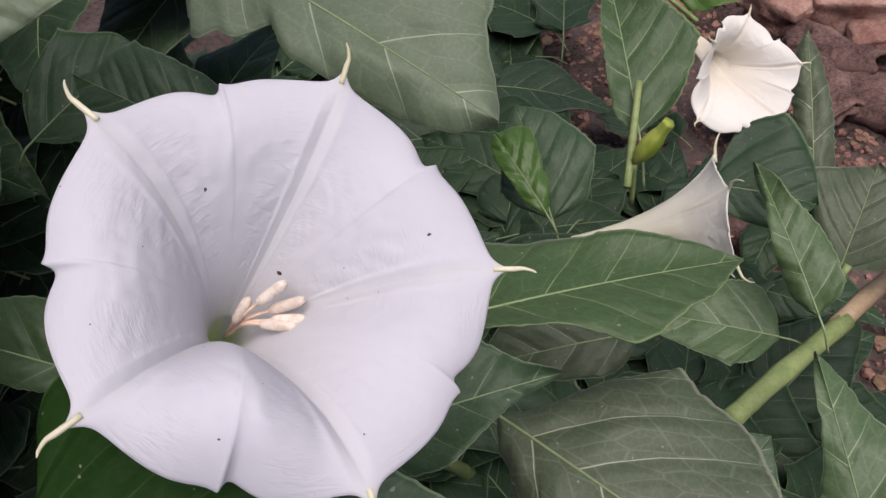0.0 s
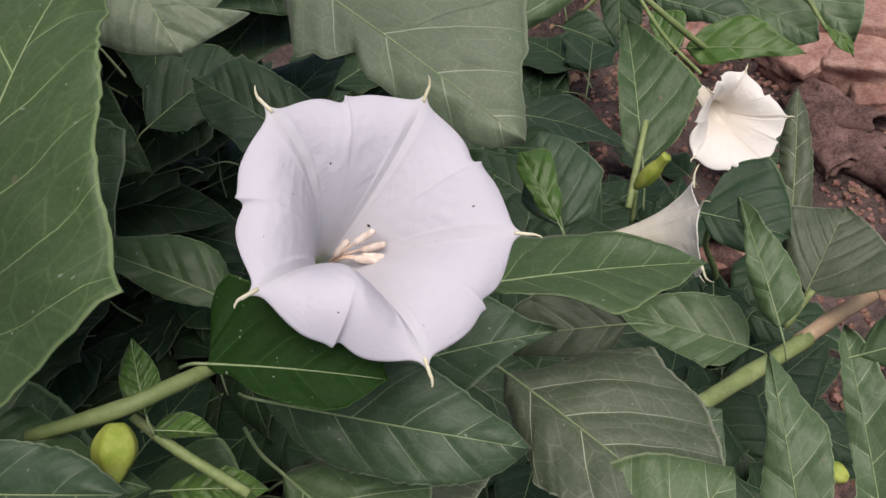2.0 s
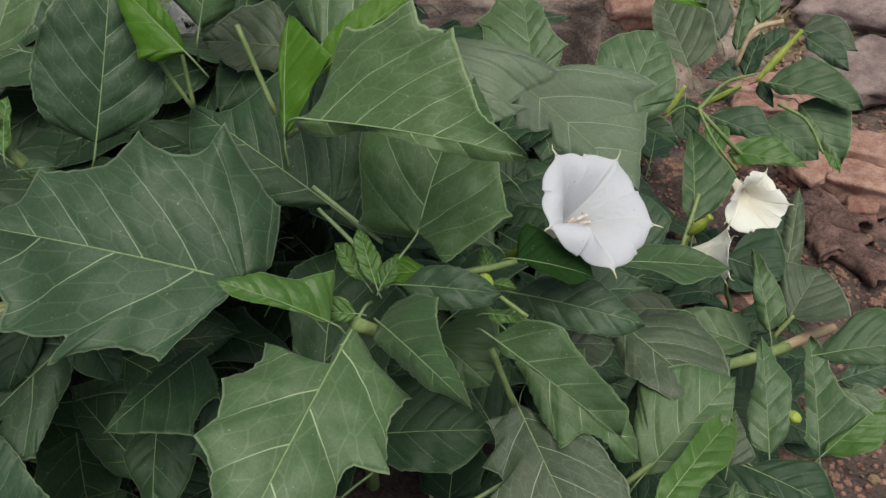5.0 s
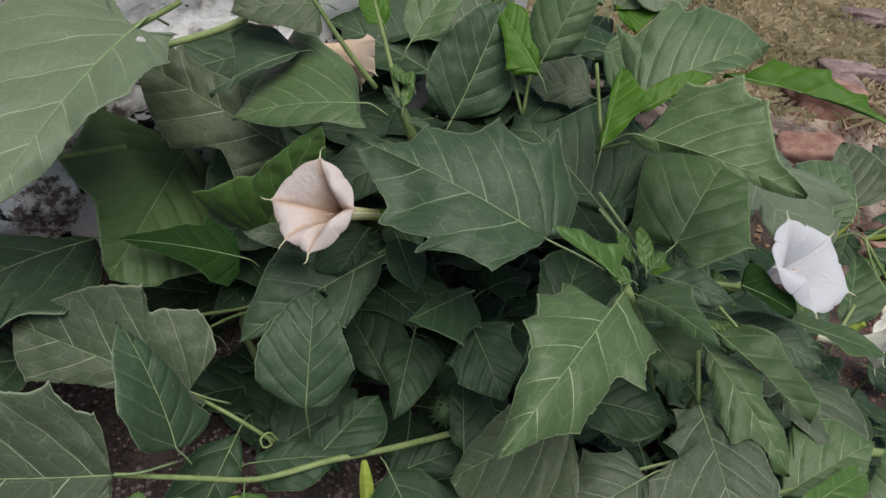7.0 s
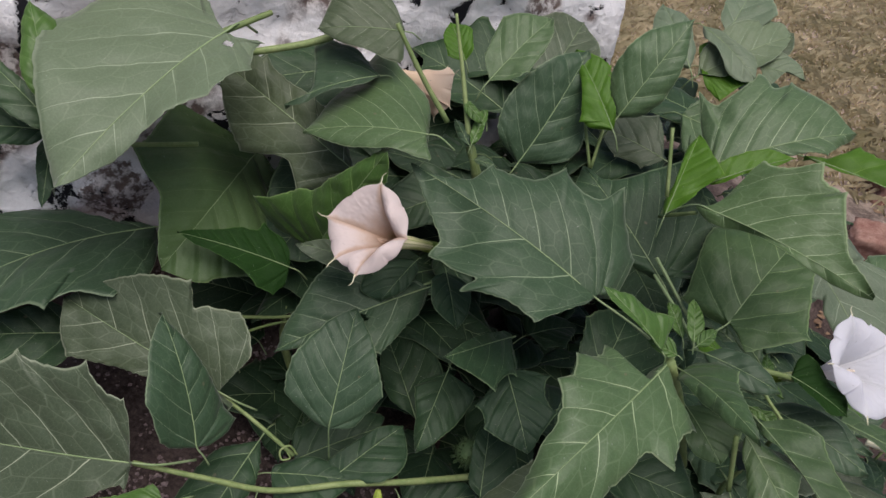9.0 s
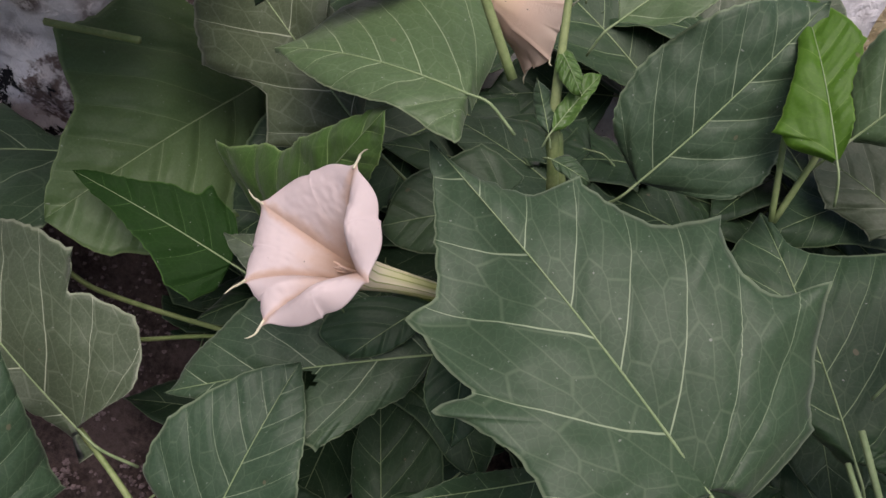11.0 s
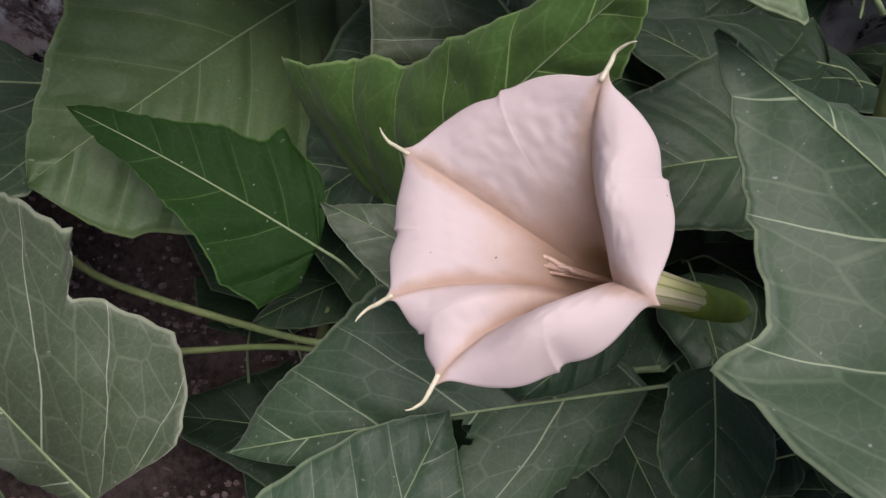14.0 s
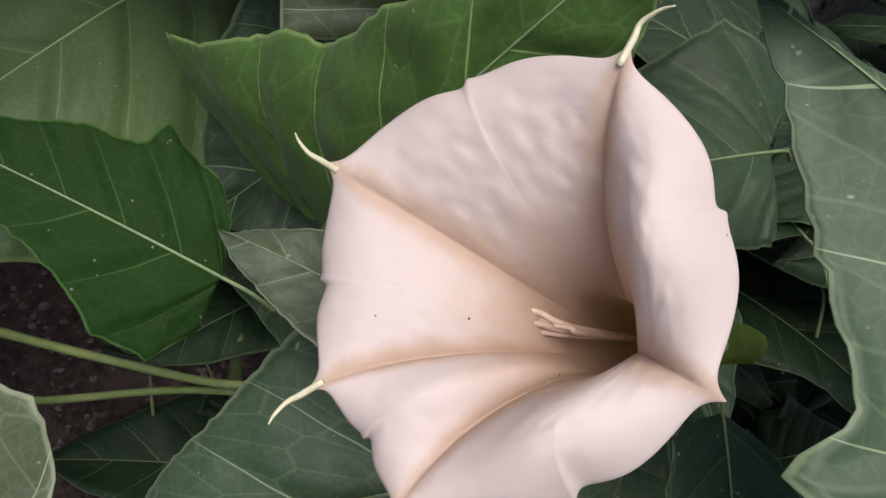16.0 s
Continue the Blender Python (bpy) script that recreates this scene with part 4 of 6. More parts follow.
leaf(white, (-0.121, 0.227, 0.506), (-0.065, 0.159, 0.456), (0.23, -0.45, 0.86), [(0.8, 0.78), (0.83, 0.46), (0.91, 0.2), (1.0, 0.37)], [(-0.04, 0.39), (0.41, 0.49), (0.81, 0.27)], .3, SILVER)
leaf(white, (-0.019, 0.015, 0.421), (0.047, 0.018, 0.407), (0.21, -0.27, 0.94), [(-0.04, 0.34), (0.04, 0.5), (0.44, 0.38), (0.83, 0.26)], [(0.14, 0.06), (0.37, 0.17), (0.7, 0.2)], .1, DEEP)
leaf(white, (-0.079, 0.325, 0.405), (0.082, 0.227, 0.33), (0.13, -0.45, 0.88), [(0.61, 0.53), (0.62, 0.4), (0.72, 0.31), (0.72, 0.37), (0.83, 0.24), (0.85, 0.18), (0.96, 0.06)], [(0.12, 0.1), (0.28, 0.22), (0.32, 0.18), (0.37, 0.17), (0.42, 0.1), (0.51, 0.14), (0.85, 0.1)], .12, SILVER, bow=0.03)
leaf(white, (-0.052, 0.081, 0.368), (-0.123, 0.095, 0.394), (0.28, -0.27, 0.92), [(0.12, 0.1), (0.38, 0.14), (0.74, 0.09)], [(0.19, 0.26), (0.48, 0.27), (0.77, 0.15)], .1, MID)
leaf(white, (-0.062, 0.239, 0.317), (-0.145, 0.276, 0.354), (0.22, -0.41, 0.88), [(0.19, 0.31), (0.67, 0.22)], [(-0.02, 0.28), (0.38, 0.33), (0.83, 0.3)], .3, GREEN)
leaf(white, (0.019, 0.083, 0.305), (0.103, 0.105, 0.307), (0.05, -0.3, 0.95), [(0.29, 0.34), (0.6, 0.31), (0.86, 0.08)], [(0.1, 0.22), (0.4, 0.25), (0.77, 0.06)], .1, GREEN)
leaf(white, (0.145, 0.198, 0.173), (0.045, 0.184, 0.168), (-0, -0.31, 0.95), [(0.27, 0.21), (0.7, 0.15)], [(0.25, 0.2), (0.65, 0.28)], .1, PALE)
leaf(white, (-0.036, 0.034, 0.268), (0.074, 0.059, 0.266), (0.06, -0.19, 0.98), [(0.29, 0.18), (0.57, 0.16), (0.8, 0.06)], [(0.14, 0.22), (0.54, 0.34), (0.85, 0.22)], .3, PALE)
leaf(white, (-0.091, -0.024, 0.432), (-0.03, -0.029, 0.41), (0.32, -0.2, 0.93), [(0.21, 0.24), (0.5, 0.16), (0.76, 0.07)], [(0.07, 0.19), (0.43, 0.28), (0.74, 0.17)], .1, MID)
leaf(white, (-0.039, -0.004, 0.416), (-0.051, 0.023, 0.426), (0.24, -0.25, 0.94), [(0.31, 0.21), (0.63, 0.19)], [(0.12, 0.14), (0.41, 0.24)], .1, FRESH)
leaf(white, (-0.039, -0.007, 0.41), (-0.015, -0.005, 0.405), (0.23, -0.23, 0.95), [(0.15, 0.25), (0.54, 0.28)], [(0.31, 0.08), (0.69, 0.05)], .1, FRESH)
leaf(white, (-0.091, -0.022, 0.432), (-0.118, -0.038, 0.439), (0.34, -0.17, 0.93), [(0.27, 0.36), (0.78, 0.3)], [(-0.03, 0.15), (0.33, 0.48), (0.66, 0.56)], .3, LIME)
leaf(white, (-0.04, -0.02, 0.385), (-0.002, -0.014, 0.377), (0.22, -0.18, 0.96), [(0.24, 0.15), (0.61, 0.2)], [(0.32, 0.16), (0.76, 0.14)], .3, FRESH)
leaf(white, (-0.104, -0.044, 0.437), (-0.022, -0.041, 0.437), (0.02, -0.48, 0.88), [(0.28, 0.21), (0.7, 0.18)], [(0.35, 0.21), (0.76, 0.17)], .1, GREEN)
leaf(white, (-0.025, -0.064, 0.409), (0.081, -0.128, 0.395), (-0.03, -0.38, 0.92), [(0.16, 0.23), (0.34, 0.3), (0.53, 0.24), (0.78, 0.19), (0.95, 0.14)], [(0.22, 0.03), (0.43, 0.01), (0.64, 0.01), (0.88, 0.03)], 0.2, MID, quilting=0.03)
leaf(white, (-0.025, 0.035, 0.354), (0.096, 0.018, 0.352), (-0.05, -0.45, 0.89), [(0.26, 0.19), (0.6, 0.22), (0.84, 0.1)], [(0.47, 0.18), (0.8, 0.15)], .15, GREEN)
leaf(white, (-0.154, -0.068, 0.232), (-0.032, -0.042, 0.235), (0.05, -0.35, 0.93), [(0.12, 0.46), (0.54, 0.48)], [(0.26, 0.29), (0.67, 0.32)], .2, DARK)
leaf(white, (-0.098, -0.005, 0.326), (-0.035, -0.041, 0.308), (0.02, -0.42, 0.91), [(0.35, 0.71), (0.71, 0.52)], [(0.33, 0.26), (0.64, 0.3)], .1, MID)
leaf(white, (-0.056, 0.391, 0.334), (-0.094, 0.52, 0.403), (0.01, -0.47, 0.88), [(0.35, 0.42), (0.79, 0.4), (0.99, 0.22)], [(0.4, 0.27), (0.85, 0.15)], .3, LIGHT)
leaf(white, (-0.419, 0.334, 0.345), (-0.32, 0.391, 0.342), (0.27, -0.42, 0.87), [(0.29, 0.4), (0.65, 0.41), (0.91, 0.2)], [(0.17, 0.3), (0.55, 0.36)], .15, DARK)
leaf(white, (-0.318, 0.391, 0.351), (-0.425, 0.398, 0.388), (0.26, -0.46, 0.85), [(0.28, 0.25), (0.62, 0.29)], [(0.39, 0.32), (0.77, 0.37)], .1, DARK)
leaf(white, (-0.202, 0.28, 0.307), (-0.146, 0.344, 0.314), (0.28, -0.34, 0.9), [(0.29, 0.34), (0.7, 0.45), (0.96, 0.25)], [(0.21, 0.28), (0.57, 0.29)], .2, DARK)
leaf(white, (-0.287, 0.365, 0.284), (-0.242, 0.439, 0.299), (0.28, -0.34, 0.9), [(0.4, 0.32), (0.8, 0.3)], [(0.11, 0.35), (0.62, 0.29)], .1, DARK)
leaf(white, (0.047, 0.462, 0.238), (0.092, 0.599, 0.317), (-0.03, -0.49, 0.87), [(0.24, 0.32), (0.71, 0.41), (0.91, 0.22)], [(0.41, 0.35), (0.77, 0.2)], .12, LIGHT)
leaf(white, (-0.345, 0.299, 0.19), (-0.325, 0.436, 0.244), (0.33, -0.39, 0.86), [(0.31, 0.14), (0.75, 0.16)], [(0.28, 0.27), (0.68, 0.2)], .12, DARK)
leaf(white, (-0.406, 0.359, 0.199), (-0.37, 0.444, 0.224), (0.32, -0.39, 0.86), [(0.48, 0.28), (0.81, 0.24)], [(0.31, 0.39), (0.74, 0.26)], .12, DARK)
leaf(far, (0.152, 0.726, 0.18), (0.091, 0.851, 0.239), (-0.11, -0.47, 0.88), [(0.24, 0.16), (0.39, 0.21), (0.71, 0.17)], [(-0.0, 0.15), (0.1, 0.35), (0.47, 0.42), (0.85, 0.24)], 0.15, PALE)
leaf(far, (0.2, 0.798, 0.194), (0.15, 0.888, 0.236), (-0.11, -0.47, 0.88), [(0.33, 0.09), (0.7, 0.11)], [(0.08, 0.16), (0.27, 0.33), (0.6, 0.34)], 0.15, PALE)
leaf(far, (0.092, 0.661, 0.138), (0.084, 0.777, 0.199), (-0.11, -0.47, 0.88), [(0.39, 0.07), (0.78, 0.07)], [(0.2, 0.16), (0.52, 0.24), (0.8, 0.13)], 0.1, GREEN)
leaf(far, (0.081, 0.688, 0.121), (0.07, 0.731, 0.143), (-0.11, -0.47, 0.88), [(0.4, 0.17)], [(0.51, 0.28)], 0.1, FRESH)
leaf(far, (0.224, 0.753, 0.204), (0.235, 0.857, 0.26), (-0.11, -0.47, 0.88), [(0.21, 0.08), (0.63, 0.07)], [(0.16, 0.13), (0.45, 0.17), (0.74, 0.1)], 0.15, MID)
leaf(far, (0.258, 0.795, 0.23), (0.247, 0.884, 0.276), (-0.11, -0.47, 0.88), [(0.29, 0.11), (0.68, 0.12)], [(0.17, 0.26), (0.36, 0.31), (0.7, 0.22)], 0.15, LIGHT)
leaf(far, (0.243, 0.735, 0.166), (0.265, 0.806, 0.207), (-0.11, -0.47, 0.88), [(0.31, 0.19), (0.64, 0.17)], [(0.16, 0.2), (0.6, 0.2)], 0.1, DARK)
leaf(far, (0.263, 0.764, 0.184), (0.309, 0.808, 0.213), (-0.11, -0.47, 0.88), [(0.45, 0.31), (0.82, 0.21)], [(0.31, 0.12), (0.64, 0.21)], 0.1, DARK)
leaf(far, (0.325, 0.806, 0.214), (0.409, 0.767, 0.204), (-0.11, -0.47, 0.88), [(0.07, 0.38), (0.5, 0.42)], [(0.32, 0.13), (0.73, 0.11)], 0.15, PALE)
leaf(far, (0.327, 0.765, 0.223), (0.39, 0.712, 0.202), (-0.11, -0.47, 0.88), [(0.08, 0.23), (0.48, 0.31)], [(0.27, 0.18), (0.66, 0.12)], 0.1, GREEN)
leaf(far, (0.275, 0.697, 0.18), (0.411, 0.651, 0.172), (-0.11, -0.47, 0.88), [(0.12, 0.22), (0.3, 0.38), (0.57, 0.35), (0.82, 0.18)], [(0.22, 0.09), (0.52, 0.04), (0.83, 0.07)], 0.1, MID)
leaf(far, (0.327, 0.686, 0.151), (0.391, 0.593, 0.109), (-0.11, -0.47, 0.88), [(0.08, 0.27), (0.38, 0.47), (0.76, 0.25)], [(0.34, 0.09), (0.76, 0.1)], 0.15, LIGHT)
leaf(far, (0.368, 0.621, 0.121), (0.389, 0.578, 0.101), (-0.11, -0.47, 0.88), [(0.42, 0.2)], [(0.51, 0.17)], 0.1, FRESH)
leaf(far, (0.191, 0.647, 0.143), (0.301, 0.593, 0.128), (-0.11, -0.47, 0.88), [(0.09, 0.21), (0.47, 0.35), (0.77, 0.16)], [(0.17, 0.12), (0.51, 0.09)], 0.12, GREEN)
leaf(far, (0.276, 0.659, 0.13), (0.358, 0.6, 0.109), (-0.11, -0.47, 0.88), [(0.15, 0.31), (0.56, 0.4)], [(0.34, 0.2), (0.77, 0.17)], 0.12, LIGHT)
leaf(far, (0.219, 0.567, 0.134), (0.332, 0.545, 0.136), (-0.11, -0.47, 0.88), [(0.23, 0.23), (0.52, 0.3), (0.8, 0.1)], [(0.23, 0.17), (0.66, 0.06)], 0.1, FRESH)
leaf(far, (0.207, 0.586, 0.112), (0.186, 0.635, 0.136), (-0.11, -0.47, 0.88), [(0.42, 0.13), (0.74, 0.12)], [(0.18, 0.31), (0.59, 0.49)], 0.15, FRESH)
leaf(far, (0.231, 0.705, 0.179), (0.18, 0.708, 0.174), (-0.11, -0.47, 0.88), [(0.39, 0.12)], [(0.21, 0.64), (0.58, 0.48)], 0.1, GREEN)
leaf(far, (0.153, 0.702, 0.138), (0.155, 0.631, 0.1), (-0.11, -0.47, 0.88), [(0.35, 0.34), (0.8, 0.29)], [(0.33, 0.26), (0.78, 0.19)], 0.1, DARK)
leaf(far, (0.089, 0.633, 0.123), (0.147, 0.602, 0.113), (-0.11, -0.47, 0.88), [(0.35, 0.38)], [(0.45, 0.06)], 0.1, GREEN)
leaf(far, (0.267, 0.726, 0.164), (0.29, 0.683, 0.144), (-0.11, -0.47, 0.88), [(0.42, 0.14)], [(0.45, 0.28)], 0.1, DARK)
leaf(far, (0.172, 0.678, 0.157), (0.236, 0.692, 0.172), (-0.11, -0.47, 0.88), [(0.5, 0.07)], [(0.44, 0.29)], 0.1, DARK)
leaf(far, (0.165, 0.372, 0.159), (0.155, 0.521, 0.2), (0.06, -0.26, 0.96), [(0.19, 0.1), (0.54, 0.1), (0.8, 0.06)], [(0.18, 0.23), (0.45, 0.35), (0.6, 0.27), (0.8, 0.12)], 0.12, MID)
leaf(far, (0.266, 0.239, 0.109), (0.243, 0.35, 0.143), (-0.11, -0.31, 0.94), [(0.21, 0.09), (0.44, 0.1), (0.74, 0.04)], [(0.13, 0.18), (0.43, 0.2), (0.71, 0.09)], 0.12, LIGHT)
leaf(far, (0.302, 0.299, 0.072), (0.34, 0.367, 0.106), (-0.13, -0.38, 0.91), [(0.25, 0.29), (0.72, 0.56), (0.88, 0.28)], [(0.11, 0.36), (0.4, 0.73), (0.73, 0.49)], 0.2, PALE, stalk=(0.288, 0.278, 0.041))
leaf(far, (0.253, 0.055, 0.117), (0.241, 0.183, 0.165), (-0.11, -0.36, 0.93), [(0.07, 0.13), (0.31, 0.15), (0.69, 0.06)], [(0.27, 0.16), (0.59, 0.2), (0.77, 0.11)], 0.14, LIGHT)
leaf(far, (0.331, 0.119, 0.037), (0.319, 0.253, 0.09), (-0.13, -0.38, 0.92), [(0.09, 0.1), (0.58, 0.08), (0.81, 0.06)], [(0.05, 0.16), (0.3, 0.4), (0.44, 0.24), (0.63, 0.16), (0.85, 0.1)], 0.14, LIGHT)
leaf(far, (0.326, 0.227, 0.088), (0.423, 0.245, 0.109), (-0.14, -0.33, 0.93), [(0.28, 0.25), (0.58, 0.46), (0.91, 0.48)], [(0.26, 0.16), (0.66, 0.23)], 0.12, MID)
leaf(far, (0.334, 0.112, 0.049), (0.409, 0.186, 0.086), (-0.14, -0.33, 0.93), [(0.21, 0.06), (0.43, 0.04), (0.67, 0.03)], [(0.12, 0.17), (0.44, 0.29)], 0.12, FRESH)
leaf(far, (0.35, 0.197, 0.081), (0.415, 0.223, 0.1), (-0.14, -0.33, 0.93), [(0.41, 0.16), (0.8, 0.12)], [(0.15, 0.31), (0.6, 0.31)], 0.1, GREEN)
leaf(far, (0.348, 0.185, 0.076), (0.408, 0.172, 0.081), (-0.14, -0.33, 0.93), [(0.37, 0.21)], [(0.41, 0.33)], 0.1, SILVER)
leaf(far, (0.221, 0.005, 0.164), (0.303, -0.024, 0.159), (-0.05, -0.3, 0.95), [(0.3, 0.26), (0.64, 0.38), (0.84, 0.24)], [(0.23, 0.14), (0.55, 0.19)], 0.1, DARK)
leaf(far, (0.225, 0.006, 0.165), (0.287, -0.028, 0.157), (-0.05, -0.3, 0.95), [(0.31, 0.19), (0.72, 0.14)], [(0.27, 0.12), (0.65, 0.13)], 0.1, PALE)
leaf(far, (0.2, 0.003, 0.163), (0.206, 0.062, 0.181), (-0.05, -0.3, 0.95), [(0.2, 0.13), (0.58, 0.09)], [(0.25, 0.38), (0.56, 0.21)], 0.12, PALE)
leaf(far, (0.2, -0.055, 0.144), (0.208, -0.009, 0.159), (-0.05, -0.3, 0.95), [(0.17, 0.22)], [(0.5, 0.49), (0.78, 0.27)], 0.12, LIGHT)
leaf(far, (0.125, -0.096, 0.236), (0.199, 0.033, 0.211), (0.06, 0.15, 0.99), [(0.24, 0.08), (0.7, 0.1), (0.88, 0.06)], [(0.18, 0.15), (0.29, 0.12), (0.55, 0.16), (0.8, 0.11)], 0.25, FRESH)
leaf(far, (0.098, 0.284, 0.181), (0.079, 0.362, 0.214), (0.01, -0.39, 0.92), [(0.32, 0.3), (0.67, 0.19)], [(0.1, 0.31), (0.43, 0.47), (0.79, 0.3)], .1, GREEN)
leaf(far, (0.096, 0.262, 0.214), (0.067, 0.314, 0.237), (0.02, -0.39, 0.92), [(0.4, 0.12), (0.76, 0.14)], [(0.4, 0.21), (0.87, 0.32)], .1, FRESH)
leaf(far, (0.217, 0.357, 0.113), (0.288, 0.331, 0.109), (-0.08, -0.37, 0.93), [(0.16, 0.63), (0.52, 0.81), (0.84, 0.48)], [(0.29, 0.29), (0.7, 0.32)], .1, DARK)
leaf(far, (0.301, 0.36, 0.057), (0.32, 0.511, 0.125), (-0.11, -0.4, 0.91), [(0.24, 0.07), (0.68, 0.08)], [(0.32, 0.1), (0.75, 0.07)], .1, PALE)
leaf(far, (0.254, 0.257, 0.049), (0.144, 0.288, 0.053), (-0.05, -0.29, 0.96), [(0.28, 0.25), (0.75, 0.14)], [(0.06, 0.2), (0.22, 0.33), (0.7, 0.23)], .15, LIGHT)
leaf(far, (0.095, 0.034, 0.144), (0.201, 0.123, 0.19), (-0.05, -0.4, 0.91), [(0.37, 0.25), (0.76, 0.27)], [(0.16, 0.24), (0.58, 0.33)], .1, GREEN)
leaf(far, (0.1, -0.05, 0.112), (0.186, -0.039, 0.12), (-0.06, -0.25, 0.97), [(0.37, 0.21), (0.8, 0.21)], [], .1, FRESH)
leaf(wallside, (-0.703, -0.159, 0.598), (-0.662, -0.407, 0.51), (0.2, -0.3, 0.93), [(-0.05, 0.13), (0.13, 0.21), (0.4, 0.21), (0.61, 0.11)], [(-0.13, 0.2), (-0.02, 0.49), (0.33, 0.49), (0.5, 0.48)], .4, SILVER, holes=[(0.063, 0.060, 0.006)])
leaf(wallside, (-0.524, -0.444, 0.258), (-0.75, -0.556, 0.233), (0.32, -0.77, 0.56), [(0.0, 0.06), (0.25, 0.22), (0.65, 0.42), (0.74, 0.26)], [(0.05, 0.25), (0.21, 0.37), (0.5, 0.38), (0.76, 0.26)], .4, PALE)
leaf(wallside, (-0.485, -0.394, 0.271), (-0.581, -0.356, 0.376), (0.75, 0.12, 0.65), [(0.13, 0.27), (0.42, 0.35), (0.61, 0.26)], [(-0.02, 0.13), (0.09, 0.35), (0.63, 0.15)], .12, GREEN, stalk=(-0.476, -0.386, 0.241))
leaf(wallside, (-0.542, -0.314, 0.248), (-0.747, -0.367, 0.296), (0.32, -0.6, 0.73), [(-0.09, 0.02), (0.43, 0.14), (0.8, 0.23)], [(-0.05, 0.24), (0.04, 0.36), (0.13, 0.41), (0.29, 0.36), (0.35, 0.32), (0.43, 0.42), (0.6, 0.37), (0.75, 0.28)], .2, PALE)
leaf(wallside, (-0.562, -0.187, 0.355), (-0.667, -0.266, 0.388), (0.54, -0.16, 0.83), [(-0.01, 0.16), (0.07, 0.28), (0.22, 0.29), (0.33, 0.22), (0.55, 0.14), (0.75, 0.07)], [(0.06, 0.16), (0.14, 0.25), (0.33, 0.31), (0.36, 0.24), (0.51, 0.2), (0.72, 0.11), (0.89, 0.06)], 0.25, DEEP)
leaf(wallside, (-0.753, -0.061, 0.38), (-0.668, -0.29, 0.346), (0.54, 0.08, 0.84), [(0.06, 0.12), (0.3, 0.24), (0.48, 0.37), (0.78, 0.34), (0.94, 0.19)], [(-0.16, 0.28), (-0.06, 0.51), (0.23, 0.49), (0.62, 0.44), (0.71, 0.25), (0.82, 0.17), (0.92, 0.09)], .3, OLIVE, quilting=0.03)
leaf(wallside, (-0.78, -0.215, 0.308), (-0.876, -0.469, 0.266), (-0.1, -0.12, 0.99), [(0.14, 0.35), (0.31, 0.47), (0.47, 0.38), (0.57, 0.39), (0.81, 0.24)], [(0.18, 0.11), (0.39, 0.36), (0.65, 0.39)], .3, GREEN)
leaf(wallside, (-0.554, -0.063, 0.576), (-0.614, -0.154, 0.543), (-0.04, -0.32, 0.95), [(0.29, 0.12)], [(0.14, 0.51), (0.44, 0.81), (0.67, 0.1)], .1, GREEN)
leaf(wallside, (-0.56, -0.089, 0.458), (-0.755, -0.121, 0.532), (0.35, -0.69, 0.63), [(-0.0, 0.16), (0.15, 0.29), (0.32, 0.2), (0.58, 0.32)], [(0.42, 0.17), (0.82, 0.17)], .35, PALE)
leaf(wallside, (-0.556, -0.145, 0.367), (-0.478, -0.135, 0.539), (0.31, -0.8, 0.51), [(-0.1, 0.09), (-0.21, 0.3), (-0.06, 0.53), (0.09, 0.43), (0.3, 0.31), (0.38, 0.23), (0.56, 0.18), (0.76, 0.11), (0.92, 0.05)], [(0.34, 0.06), (0.69, 0.11), (0.84, 0.11), (0.95, 0.06)], 0.2, FRESH, quilting=0.024)
leaf(wallside, (-0.552, -0.029, 0.623), (-0.626, -0.094, 0.615), (0.34, -0.48, 0.81), [(0.06, 0.41), (0.47, 0.31)], [(0.22, 0.44), (0.71, 0.52)], .1, PALE)
leaf(wallside, (-0.75, -0.345, 0.546), (-0.837, -0.305, 0.616), (0.51, -0.31, 0.8), [(0.11, 0.13), (0.32, 0.19), (0.66, 0.12)], [(0.38, 0.19), (0.74, 0.18)], .15, FRESH)
leaf(wallside, (-0.769, -0.337, 0.508), (-0.885, -0.358, 0.568), (0.48, -0.27, 0.83), [(0.08, 0.13), (0.38, 0.19)], [(0.36, 0.08), (0.65, 0.07)], .1, GREEN)
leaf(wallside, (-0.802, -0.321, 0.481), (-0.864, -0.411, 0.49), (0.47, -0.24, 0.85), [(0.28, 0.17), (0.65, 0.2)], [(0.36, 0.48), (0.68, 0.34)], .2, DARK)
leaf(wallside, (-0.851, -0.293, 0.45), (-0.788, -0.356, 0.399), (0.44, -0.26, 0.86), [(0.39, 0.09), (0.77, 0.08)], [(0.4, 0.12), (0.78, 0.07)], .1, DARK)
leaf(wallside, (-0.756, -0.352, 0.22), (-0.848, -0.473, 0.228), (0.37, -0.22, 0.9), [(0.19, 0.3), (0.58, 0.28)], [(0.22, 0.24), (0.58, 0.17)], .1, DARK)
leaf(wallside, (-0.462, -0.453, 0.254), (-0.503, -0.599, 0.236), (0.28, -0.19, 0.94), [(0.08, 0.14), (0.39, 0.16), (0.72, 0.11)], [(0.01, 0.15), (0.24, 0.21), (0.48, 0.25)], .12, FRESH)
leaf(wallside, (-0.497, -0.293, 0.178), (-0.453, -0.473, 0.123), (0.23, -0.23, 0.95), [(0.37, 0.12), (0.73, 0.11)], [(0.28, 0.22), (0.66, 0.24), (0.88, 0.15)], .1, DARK)
